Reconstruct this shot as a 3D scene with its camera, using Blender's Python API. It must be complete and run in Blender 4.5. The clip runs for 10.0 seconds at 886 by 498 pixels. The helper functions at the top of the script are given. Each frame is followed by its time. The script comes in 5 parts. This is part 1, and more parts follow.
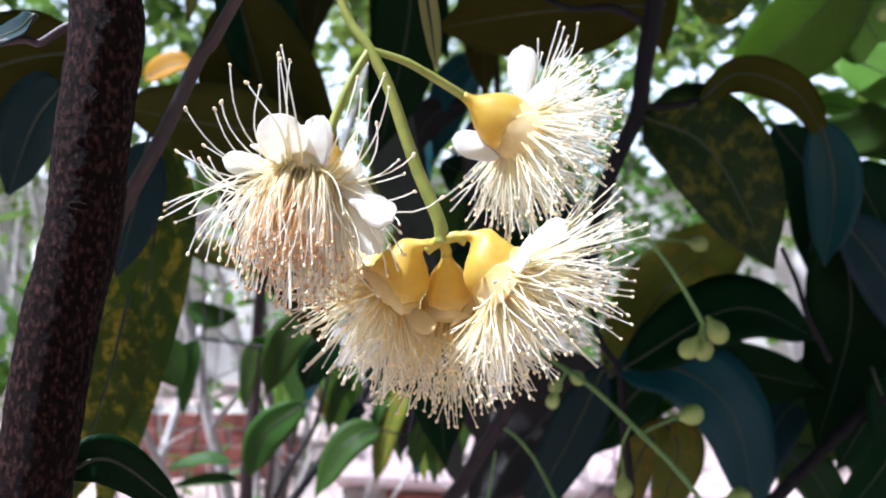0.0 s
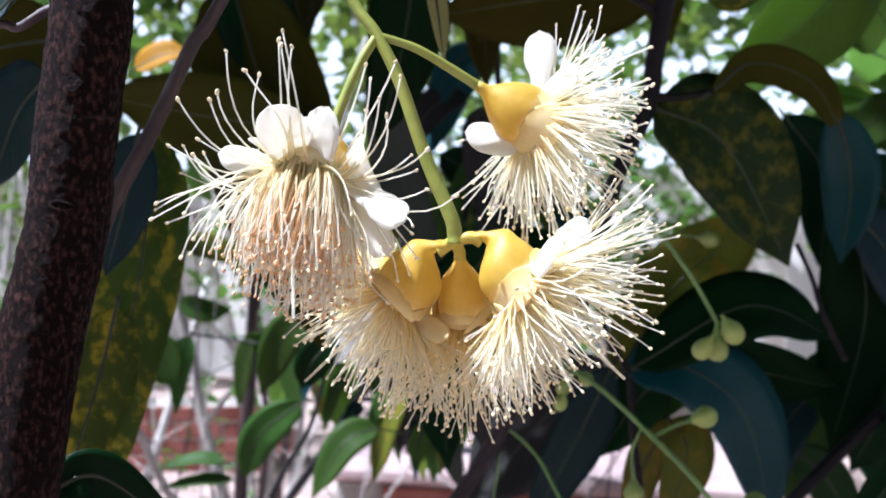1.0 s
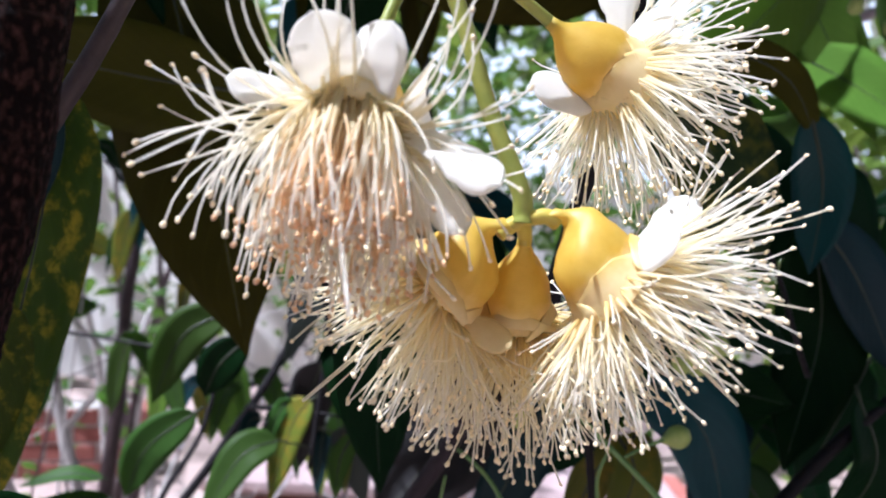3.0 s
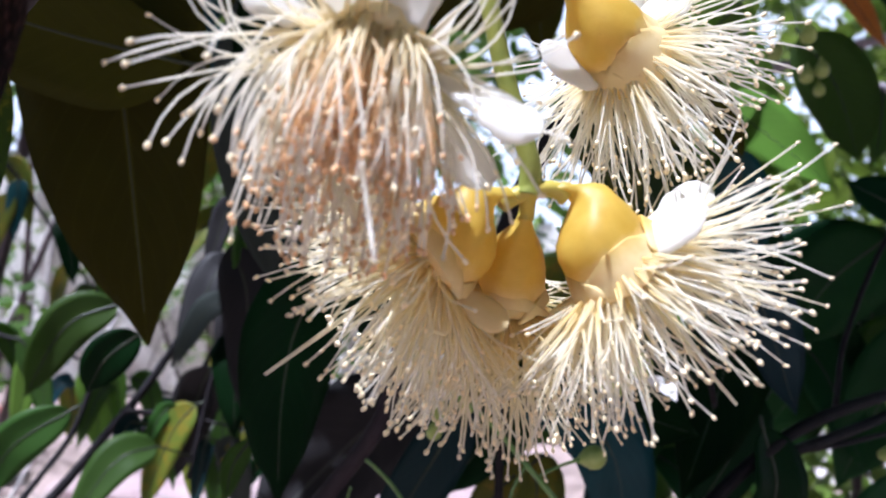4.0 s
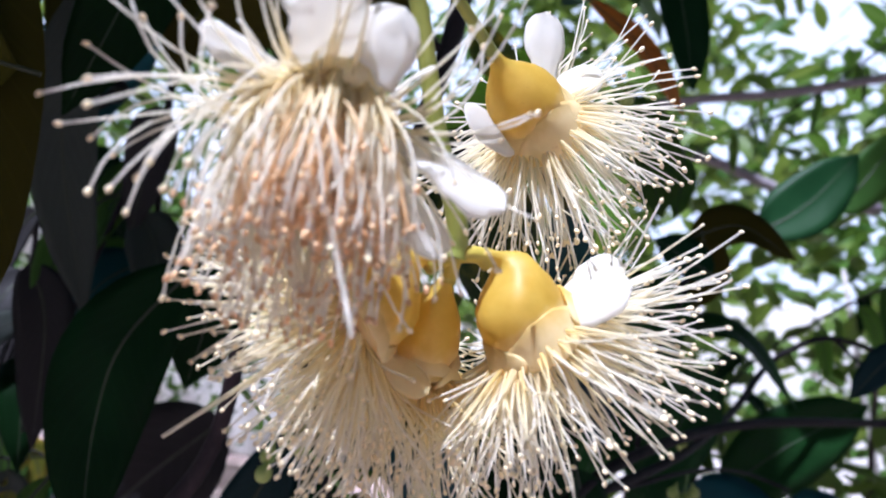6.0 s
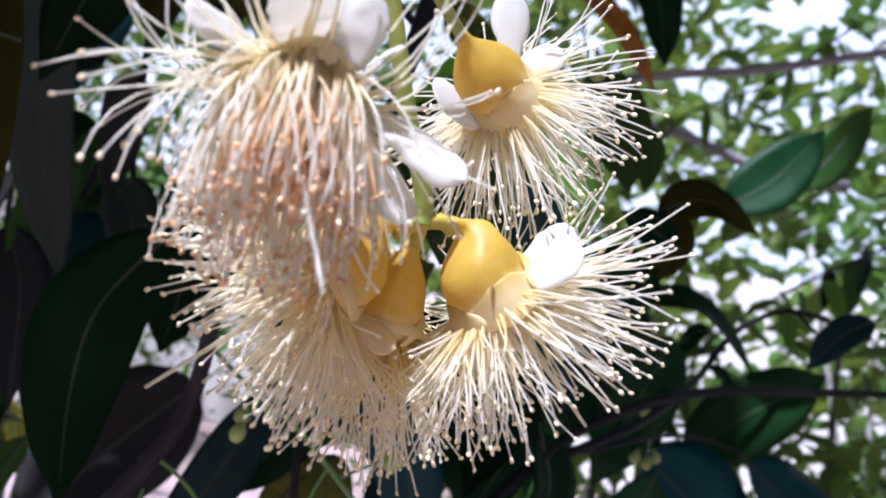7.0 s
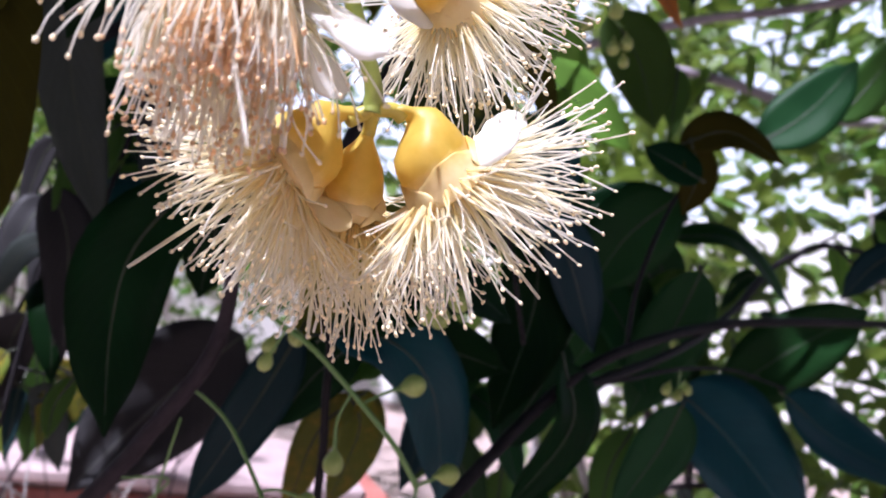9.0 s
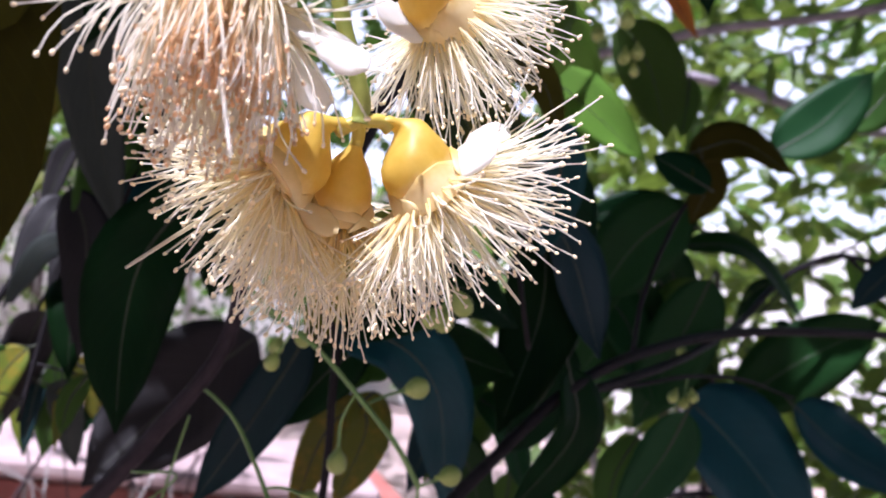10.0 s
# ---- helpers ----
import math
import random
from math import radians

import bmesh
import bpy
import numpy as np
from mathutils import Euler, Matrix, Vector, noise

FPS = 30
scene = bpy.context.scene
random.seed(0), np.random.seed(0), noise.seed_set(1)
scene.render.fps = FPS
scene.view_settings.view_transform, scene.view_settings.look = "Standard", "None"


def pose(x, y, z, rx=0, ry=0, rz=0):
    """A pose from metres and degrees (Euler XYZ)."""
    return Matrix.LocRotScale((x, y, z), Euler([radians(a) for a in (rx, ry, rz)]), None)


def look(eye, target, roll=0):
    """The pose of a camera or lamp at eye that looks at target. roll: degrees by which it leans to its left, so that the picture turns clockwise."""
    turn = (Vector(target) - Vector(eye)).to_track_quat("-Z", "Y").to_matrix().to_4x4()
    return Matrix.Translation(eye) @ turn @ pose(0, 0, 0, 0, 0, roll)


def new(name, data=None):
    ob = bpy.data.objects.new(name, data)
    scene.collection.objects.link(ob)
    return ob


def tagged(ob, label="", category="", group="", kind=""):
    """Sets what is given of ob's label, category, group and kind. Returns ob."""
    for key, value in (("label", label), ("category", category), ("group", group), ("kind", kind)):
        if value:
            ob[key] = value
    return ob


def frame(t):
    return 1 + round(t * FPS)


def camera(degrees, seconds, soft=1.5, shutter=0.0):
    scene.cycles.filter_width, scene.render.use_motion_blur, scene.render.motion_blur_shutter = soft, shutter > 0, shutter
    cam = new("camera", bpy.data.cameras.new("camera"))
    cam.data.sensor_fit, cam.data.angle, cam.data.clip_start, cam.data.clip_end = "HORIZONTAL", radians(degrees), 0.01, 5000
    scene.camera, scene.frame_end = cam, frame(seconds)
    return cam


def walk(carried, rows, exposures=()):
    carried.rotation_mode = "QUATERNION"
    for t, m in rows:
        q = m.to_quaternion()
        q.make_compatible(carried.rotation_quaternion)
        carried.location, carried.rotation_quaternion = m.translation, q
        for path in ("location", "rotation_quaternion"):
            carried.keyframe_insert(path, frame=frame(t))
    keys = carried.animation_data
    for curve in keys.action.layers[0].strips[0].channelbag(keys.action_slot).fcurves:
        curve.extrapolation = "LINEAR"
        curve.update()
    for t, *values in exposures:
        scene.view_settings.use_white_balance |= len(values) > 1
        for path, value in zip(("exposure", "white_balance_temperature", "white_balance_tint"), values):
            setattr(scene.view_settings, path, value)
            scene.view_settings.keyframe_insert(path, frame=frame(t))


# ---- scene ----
cam = camera(52.7, 10.0, 1.8)
PATH = [
    (0, look((-0.0007, 0.0000, 1.0983), (0.0006, 0.2500, 1.1028), 0.65)),
    (0.5, look((-0.0030, 0.0055, 1.0981), (-0.0009, 0.2555, 1.1031), 0.45)),
    (1, look((-0.0068, 0.0214, 1.1018), (-0.0036, 0.2714, 1.1039), 0.57)),
    (1.5, look((-0.0088, 0.0440, 1.0993), (-0.0064, 0.2940, 1.1038), 0.71)),
    (2, look((-0.0142, 0.0628, 1.1003), (-0.0090, 0.3127, 1.1047), 1.52)),
    (2.5, look((-0.0333, 0.0782, 1.1012), (-0.0103, 0.3271, 1.1043), 2.11)),
    (2.7, look((-0.0420, 0.0854, 1.1005), (-0.0095, 0.3333, 1.1032), 1.88)),
    (3.8, look((-0.066, 0.108, 1.080), (0.427, 2.043, 1.191), 6.2)),
    (4, look((-0.0713, 0.1163, 1.0808), (0.0011, 0.3551, 1.0954), 6.91)),
    (4.5, look((-0.0886, 0.1288, 1.0829), (0.0136, 0.3560, 1.1034), 7.24)),
    (5, look((-0.0927, 0.1324, 1.0881), (0.0209, 0.3539, 1.1113), 8.85)),
    (5.2, look((-0.093, 0.132, 1.085), (0.825, 1.894, 1.317), 8.5)),
    (6.3, look((-0.098, 0.131, 1.085), (0.918, 1.838, 1.319), 9.2)),
    (6.5, look((-0.0984, 0.1286, 1.0837), (0.0297, 0.3413, 1.1126), 8.99)),
    (7, look((-0.102, 0.119, 1.083), (0.952, 1.810, 1.264), 9.8)),
    (7.5, look((-0.0983, 0.1137, 1.0743), (0.0321, 0.3259, 1.0967), 8.53)),
    (8, look((-0.0934, 0.1075, 1.0668), (0.0342, 0.3218, 1.0847), 7.30)),
    (8.5, look((-0.0894, 0.1010, 1.0640), (0.0351, 0.3173, 1.0775), 7.05)),
    (9, look((-0.0851, 0.0909, 1.0646), (0.0340, 0.3104, 1.0764), 7.69)),
    (9.5, look((-0.0820, 0.0830, 1.0665), (0.0331, 0.3046, 1.0778), 8.57)),
    (10, look((-0.0809, 0.0776, 1.0659), (0.0326, 0.3001, 1.0781), 8.56)),
]
walk(cam, PATH, [(0.0, 1.25, 5400, 13), (2.5, 1.08, 5420, 15), (4.0, 0.88, 5350, 18), (5.0, 0.80, 5250, 19), (7.0, 0.82, 5300, 22), (10.0, 1.05, 5600, 27)])
# a small phone lens focused on the flowers
cam.data.dof.use_dof = True
cam.data.dof.focus_distance = 0.25
cam.data.dof.aperture_fstop = 18.0

# ---- light: a clear day, the sun high and to the left ----
SUN = Vector((-0.46, -0.13, 0.88)).normalized()
world = bpy.data.worlds.new("sky")
scene.world = world
world.use_nodes = True
wn, wl = world.node_tree.nodes, world.node_tree.links
sky = wn.new("ShaderNodeTexSky")
sky.sky_type = "NISHITA"
sky.sun_disc = False
sky.sun_elevation = math.asin(SUN.z)
sky.sun_rotation = math.atan2(SUN.x, SUN.y)
wl.new(sky.outputs[0], wn["Background"].inputs[0])
wn["Background"].inputs[1].default_value = 0.036
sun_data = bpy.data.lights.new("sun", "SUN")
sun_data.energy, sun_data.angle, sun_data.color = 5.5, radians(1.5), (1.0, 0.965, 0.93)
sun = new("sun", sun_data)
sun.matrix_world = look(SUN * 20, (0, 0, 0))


# ---- materials ----
def mat(name, rough=0.5, spec=0.5):
    m = bpy.data.materials.new(name)
    m.use_nodes = True
    n, l = m.node_tree.nodes, m.node_tree.links
    b = n["Principled BSDF"]
    b.inputs["Roughness"].default_value = rough
    b.inputs["Specular IOR Level"].default_value = spec
    return m, n, l, b


def ramp(n, l, fac, stops):
    r = n.new("ShaderNodeValToRGB")
    while len(r.color_ramp.elements) < len(stops):
        r.color_ramp.elements.new(0.5)
    for e, (p, c) in zip(r.color_ramp.elements, stops):
        e.position, e.color = p, (*c, 1)
    l.new(fac, r.inputs[0])
    return r.outputs[0]


def noise_tex(n, l, scale, detail=4, kind="Object", rough=0.6, stretch=None):
    tc = n.new("ShaderNodeTexCoord")
    t = n.new("ShaderNodeTexNoise")
    t.inputs["Scale"].default_value, t.inputs["Detail"].default_value, t.inputs["Roughness"].default_value = scale, detail, rough
    out = tc.outputs[kind]
    if stretch:
        mp = n.new("ShaderNodeMapping")
        mp.inputs["Scale"].default_value = stretch
        l.new(out, mp.inputs[0])
        out = mp.outputs[0]
    l.new(out, t.inputs["Vector"])
    return t.outputs["Fac"]


def mixed(n, l, fac, a, b, mode="MIX"):
    m = n.new("ShaderNodeMix")
    m.data_type, m.blend_type = "RGBA", mode
    for sock, v in ((m.inputs[0], fac), (m.inputs[6], a), (m.inputs[7], b)):
        if isinstance(v, (int, float)):
            sock.default_value = v
        elif isinstance(v, tuple):
            sock.default_value = (*v, 1)
        else:
            l.new(v, sock)
    return m.outputs[2]


def calc(n, l, op, a, b=0.0, c=0.0):
    m = n.new("ShaderNodeMath")
    m.operation = op
    for sock, v in zip(m.inputs, (a, b, c)):
        if isinstance(v, (int, float)):
            sock.default_value = v
        else:
            l.new(v, sock)
    return m.outputs[0]


def bumped(n, l, b, height, strength=0.3, dist=0.001):
    k = n.new("ShaderNodeBump")
    k.inputs["Strength"].default_value, k.inputs["Distance"].default_value = strength, dist
    l.new(height, k.inputs["Height"])
    l.new(k.outputs[0], b.inputs["Normal"])


def see_through(n, l, b, colour, amount):
    """Lets part of the light pass through a thin blade."""
    t = n.new("ShaderNodeBsdfTranslucent")
    if isinstance(colour, tuple):
        t.inputs[0].default_value = (*colour, 1)
    else:
        l.new(colour, t.inputs[0])
    m = n.new("ShaderNodeMixShader")
    m.inputs[0].default_value = amount
    l.new(b.outputs[0], m.inputs[1])
    l.new(t.outputs[0], m.inputs[2])
    l.new(m.outputs[0], n["Material Output"].inputs[0])


def leaf_mat(name, dark, light, through_col, amount=0.3, rough=0.38, spots=None, spot_amount=0.5, spec=0.22):
    """A glossy leaf with a midrib, side veins along its uv, blotches and fine grain."""
    m, n, l, b = mat(name, rough, spec)
    uv = n.new("ShaderNodeTexCoord")
    sep = n.new("ShaderNodeSeparateXYZ")
    l.new(uv.outputs["UV"], sep.inputs[0])
    across = calc(n, l, "ABSOLUTE", calc(n, l, "SUBTRACT", sep.outputs[1], 0.5))
    rib = calc(n, l, "LESS_THAN", across, 0.016)
    wave = calc(n, l, "SINE", calc(n, l, "MULTIPLY", calc(n, l, "SUBTRACT", sep.outputs[0], calc(n, l, "MULTIPLY", across, 0.55)), 85.0))
    vein = calc(n, l, "SMOOTH_MAX", calc(n, l, "SUBTRACT", wave, 0.86), 0.0, 0.05)
    vein = calc(n, l, "MULTIPLY", vein, 3.0)
    info = n.new("ShaderNodeObjectInfo")
    blot = noise_tex(n, l, 28, 5)
    base = mixed(n, l, blot, dark, light)
    hue = n.new("ShaderNodeHueSaturation")
    l.new(base, hue.inputs["Color"])
    l.new(calc(n, l, "ADD", calc(n, l, "MULTIPLY", info.outputs["Random"], 0.04), 0.48), hue.inputs["Hue"])
    l.new(calc(n, l, "ADD", calc(n, l, "MULTIPLY", info.outputs["Random"], 0.5), 0.75), hue.inputs["Value"])
    col = mixed(n, l, calc(n, l, "MULTIPLY", vein, 0.22), hue.outputs[0], tuple(min(1, 2.0 * v + 0.004) for v in light))
    col = mixed(n, l, calc(n, l, "MULTIPLY", rib, 0.4), col, tuple(min(1, 2.6 * v + 0.010) for v in light))
    if spots:
        patch = noise_tex(n, l, 75, 6, rough=0.7)
        col = mixed(n, l, calc(n, l, "MULTIPLY", ramp(n, l, patch, [(0.50, (0, 0, 0)), (0.62, (1, 1, 1))]), spot_amount), col, spots)
    fine = noise_tex(n, l, 900, 3)
    l.new(col, b.inputs["Base Color"])
    l.new(calc(n, l, "ADD", calc(n, l, "MULTIPLY", blot, 0.25), rough - 0.1), b.inputs["Roughness"])
    bumped(n, l, b, calc(n, l, "ADD", calc(n, l, "MULTIPLY", fine, 0.3), calc(n, l, "SUBTRACT", calc(n, l, "MULTIPLY", blot, 1.2), vein)), 0.35, 0.0006)
    see_through(n, l, b, mixed(n, l, 0.6, col, through_col), amount)
    return m


# black-green of leaves in shade, with that shade put into the colour
LEAF_SHADED = leaf_mat("leaf_shaded", (0.002, 0.012, 0.004), (0.006, 0.028, 0.008), (0.04, 0.12, 0.01), 0.10, 0.42, spec=0.06)
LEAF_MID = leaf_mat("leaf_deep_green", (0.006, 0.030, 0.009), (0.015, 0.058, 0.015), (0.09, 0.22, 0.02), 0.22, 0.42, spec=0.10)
# blue and teal hold the sky's sheen on dark leaves as base colour
LEAF_SHEEN_BLUE = leaf_mat("leaf_sheen_blue", (0.005, 0.018, 0.022), (0.011, 0.031, 0.034), (0.03, 0.07, 0.02), 0.06, 0.38, spec=0.13)
LEAF_SHEEN_TEAL = leaf_mat("leaf_sheen_teal", (0.004, 0.036, 0.043), (0.010, 0.060, 0.066), (0.05, 0.10, 0.05), 0.10, 0.38, spec=0.2)
# grey of a shaded leaf, the dimness painted into its colour
LEAF_SHADED_GREY = leaf_mat("leaf_shaded_grey", (0.018, 0.018, 0.019), (0.034, 0.032, 0.033), (0.06, 0.06, 0.04), 0.06, 0.5, spec=0.14)
LEAF_GREY = leaf_mat("leaf_grey", (0.030, 0.040, 0.034), (0.055, 0.066, 0.056), (0.10, 0.13, 0.06), 0.12, 0.5, spec=0.15)
LEAF_BROWN = leaf_mat("leaf_underside", (0.026, 0.025, 0.003), (0.048, 0.044, 0.005), (0.12, 0.12, 0.005), 0.20, 0.6, spec=0.05)
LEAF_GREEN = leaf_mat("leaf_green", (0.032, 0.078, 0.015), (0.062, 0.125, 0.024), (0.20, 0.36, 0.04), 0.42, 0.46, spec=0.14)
# lit copy of the green leaf, sunlight put into its brighter colour
LEAF_LIT = leaf_mat("leaf_lit", (0.085, 0.190, 0.026), (0.170, 0.31, 0.045), (0.30, 0.50, 0.05), 0.45, 0.40)
LEAF_SPOT = leaf_mat("leaf_spotted", (0.028, 0.062, 0.010), (0.062, 0.105, 0.016), (0.28, 0.34, 0.02), 0.40, 0.45, (0.58, 0.46, 0.03), 0.62, spec=0.12)
LEAF_FLECK = leaf_mat("leaf_flecked", (0.010, 0.024, 0.008), (0.024, 0.046, 0.012), (0.10, 0.14, 0.01), 0.18, 0.42, (0.30, 0.26, 0.02), 0.30, spec=0.12)
LEAF_YELLOW = leaf_mat("leaf_yellowing", (0.07, 0.10, 0.012), (0.15, 0.17, 0.02), (0.42, 0.38, 0.02), 0.35, 0.42, (0.34, 0.20, 0.02), 0.5)
LEAF_GOLD = leaf_mat("leaf_gold", (0.42, 0.24, 0.008), (0.62, 0.38, 0.015), (0.80, 0.50, 0.02), 0.4, 0.5, spec=0.1)
LEAF_ORANGE = leaf_mat("leaf_dead", (0.30, 0.075, 0.018), (0.46, 0.15, 0.03), (0.60, 0.20, 0.03), 0.35, 0.5, (0.12, 0.03, 0.01), 0.5)
LEAF_PALE = leaf_mat("leaf_pale", (0.20, 0.19, 0.07), (0.34, 0.31, 0.12), (0.50, 0.45, 0.12), 0.3, 0.5)


def plain_mat(name, a, b_, scale, rough, bump=0.3, dist=0.0004, through_amount=0.0, through_col=None, spec=0.5, jitter=0.0):
    m, n, l, b = mat(name, rough, spec)
    f = noise_tex(n, l, scale, 5)
    col = mixed(n, l, ramp(n, l, f, [(0.3, (0, 0, 0)), (0.7, (1, 1, 1))]), a, b_)
    if jitter:
        info = n.new("ShaderNodeObjectInfo")
        hsv = n.new("ShaderNodeHueSaturation")
        l.new(col, hsv.inputs["Color"])
        l.new(calc(n, l, "ADD", calc(n, l, "MULTIPLY", info.outputs["Random"], jitter), 1 - jitter / 2), hsv.inputs["Value"])
        col = hsv.outputs[0]
    l.new(col, b.inputs["Base Color"])
    bumped(n, l, b, calc(n, l, "ADD", f, calc(n, l, "MULTIPLY", noise_tex(n, l, scale * 9, 3), 0.4)), bump, dist)
    if through_amount:
        see_through(n, l, b, mixed(n, l, 0.5, col, through_col), through_amount)
    return m


def calyx_mat():
    """Waxy yellow that pales to cream towards the rim, with faint rusty freckles."""
    m, n, l, b = mat("calyx_skin", 0.48, 0.4)
    f = noise_tex(n, l, 160, 5)
    col = mixed(n, l, ramp(n, l, f, [(0.3, (0, 0, 0)), (0.7, (1, 1, 1))]), (0.50, 0.325, 0.035), (0.63, 0.455, 0.080))
    tc = n.new("ShaderNodeTexCoord")
    sep = n.new("ShaderNodeSeparateXYZ")
    l.new(tc.outputs["Object"], sep.inputs[0])
    up = calc(n, l, "ADD", calc(n, l, "MULTIPLY", sep.outputs[2], 100.0), calc(n, l, "MULTIPLY", f, 0.6))
    pale = ramp(n, l, calc(n, l, "DIVIDE", up, 3.2), [(0.55, (0, 0, 0)), (0.72, (1, 1, 1))])
    col = mixed(n, l, pale, col, (0.86, 0.74, 0.40))
    green = ramp(n, l, calc(n, l, "DIVIDE", up, 3.2), [(0.02, (1, 1, 1)), (0.30, (0, 0, 0))])
    col = mixed(n, l, calc(n, l, "MULTIPLY", green, 0.45), col, (0.42, 0.42, 0.08))
    fleck = ramp(n, l, noise_tex(n, l, 330, 3), [(0.66, (0, 0, 0)), (0.74, (1, 1, 1))])
    col = mixed(n, l, calc(n, l, "MULTIPLY", fleck, 0.35), col, (0.34, 0.14, 0.03))
    l.new(col, b.inputs["Base Color"])
    bumped(n, l, b, f, 0.25, 0.0004)
    see_through(n, l, b, (0.98, 0.70, 0.16), 0.34)
    return m


CALYX = calyx_mat()
SEPAL = plain_mat("sepal_skin", (0.78, 0.62, 0.30), (0.86, 0.74, 0.44), 220, 0.40, 0.15, 0.0003, 0.45, (0.96, 0.82, 0.42))
PETAL = plain_mat("petal_white", (0.82, 0.80, 0.75), (0.88, 0.87, 0.84), 180, 0.45, 0.2, 0.0003, 0.58, (0.96, 0.93, 0.83))


def filament_mat(name, base, mid, tip, through_amount=0.5, jitter=0.1):
    """A stamen thread: yellow where it leaves the disc, paling towards its tip."""
    m, n, l, b = mat(name, 0.5, 0.25)
    at = n.new("ShaderNodeAttribute")
    at.attribute_name = "along"
    f = noise_tex(n, l, 260, 4)
    u = calc(n, l, "ADD", at.outputs["Fac"], calc(n, l, "MULTIPLY", calc(n, l, "SUBTRACT", f, 0.5), 0.25))
    col = ramp(n, l, u, [(0.0, base), (0.48, mid), (0.92, tip)])
    info = n.new("ShaderNodeObjectInfo")
    hsv = n.new("ShaderNodeHueSaturation")
    l.new(col, hsv.inputs["Color"])
    l.new(calc(n, l, "ADD", calc(n, l, "MULTIPLY", info.outputs["Random"], jitter), 1 - jitter / 2), hsv.inputs["Value"])
    l.new(hsv.outputs[0], b.inputs["Base Color"])
    see_through(n, l, b, mixed(n, l, 0.5, hsv.outputs[0], tuple(min(1, v * 1.08) for v in mid)), through_amount)
    # watery threads let some light straight through
    clear = n.new("ShaderNodeBsdfTransparent")
    clear.inputs[0].default_value = (1.0, 0.985, 0.95, 1)
    both = n.new("ShaderNodeMixShader")
    both.inputs[0].default_value = 0.40
    out = n["Material Output"]
    l.new(out.inputs[0].links[0].from_socket, both.inputs[1])
    l.new(clear.outputs[0], both.inputs[2])
    l.new(both.outputs[0], out.inputs[0])
    return m


FILAMENT = filament_mat("filament_cream", (0.93, 0.70, 0.23), (0.95, 0.87, 0.60), (0.96, 0.92, 0.79))
FILAMENT_WHITE = filament_mat("filament_white", (0.93, 0.78, 0.40), (0.95, 0.91, 0.78), (0.96, 0.93, 0.86))
FILAMENT_OLD = filament_mat("filament_withered", (0.92, 0.80, 0.46), (0.92, 0.76, 0.52), (0.84, 0.54, 0.28), 0.5, 0.25)
ANTHER = plain_mat("anther_cream", (0.80, 0.66, 0.40), (0.88, 0.78, 0.56), 900, 0.6, 0.3, 0.0002, jitter=0.2, spec=0.15)
ANTHER_OLD = plain_mat("anther_brown", (0.60, 0.33, 0.15), (0.86, 0.62, 0.38), 900, 0.7, 0.3, 0.0002, jitter=0.5, spec=0.1)
RIM = plain_mat("disc_rim", (0.90, 0.76, 0.36), (0.94, 0.86, 0.58), 400, 0.4, 0.3, 0.0003, 0.35, (0.96, 0.80, 0.36))
DISC = plain_mat("nectar_disc", (0.86, 0.70, 0.28), (0.90, 0.80, 0.45), 400, 0.35, 0.3, 0.0003, 0.2, (0.9, 0.7, 0.2))
PEDICEL = plain_mat("yellow_pedicel", (0.42, 0.36, 0.05), (0.56, 0.44, 0.07), 130, 0.42, 0.3, 0.0003, 0.15, (0.6, 0.5, 0.1))
STALK = plain_mat("green_stalk", (0.22, 0.26, 0.045), (0.34, 0.35, 0.07), 130, 0.42, 0.3, 0.0003, 0.1, (0.4, 0.5, 0.1))
THIN_STALK = plain_mat("thin_stalk", (0.12, 0.24, 0.06), (0.18, 0.30, 0.08), 130, 0.42, 0.3, 0.0003)
BUD = plain_mat("bud_skin", (0.26, 0.36, 0.08), (0.40, 0.46, 0.13), 90, 0.36, 0.15, 0.0003, 0.1, (0.5, 0.6, 0.1), jitter=0.2)
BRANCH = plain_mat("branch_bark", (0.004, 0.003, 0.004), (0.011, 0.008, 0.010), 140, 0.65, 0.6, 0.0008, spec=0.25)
TWIG = plain_mat("twig_bark", (0.026, 0.014, 0.016), (0.052, 0.030, 0.031), 150, 0.6, 0.6, 0.0006)
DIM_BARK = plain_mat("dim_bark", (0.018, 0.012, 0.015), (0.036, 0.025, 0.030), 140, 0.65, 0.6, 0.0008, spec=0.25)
GREY_BARK = plain_mat("grey_bark", (0.20, 0.18, 0.20), (0.34, 0.30, 0.33), 60, 0.75, 0.5, 0.0008)
PALE_STEM = plain_mat("pale_stem", (0.34, 0.31, 0.30), (0.50, 0.47, 0.45), 60, 0.7, 0.4, 0.001)


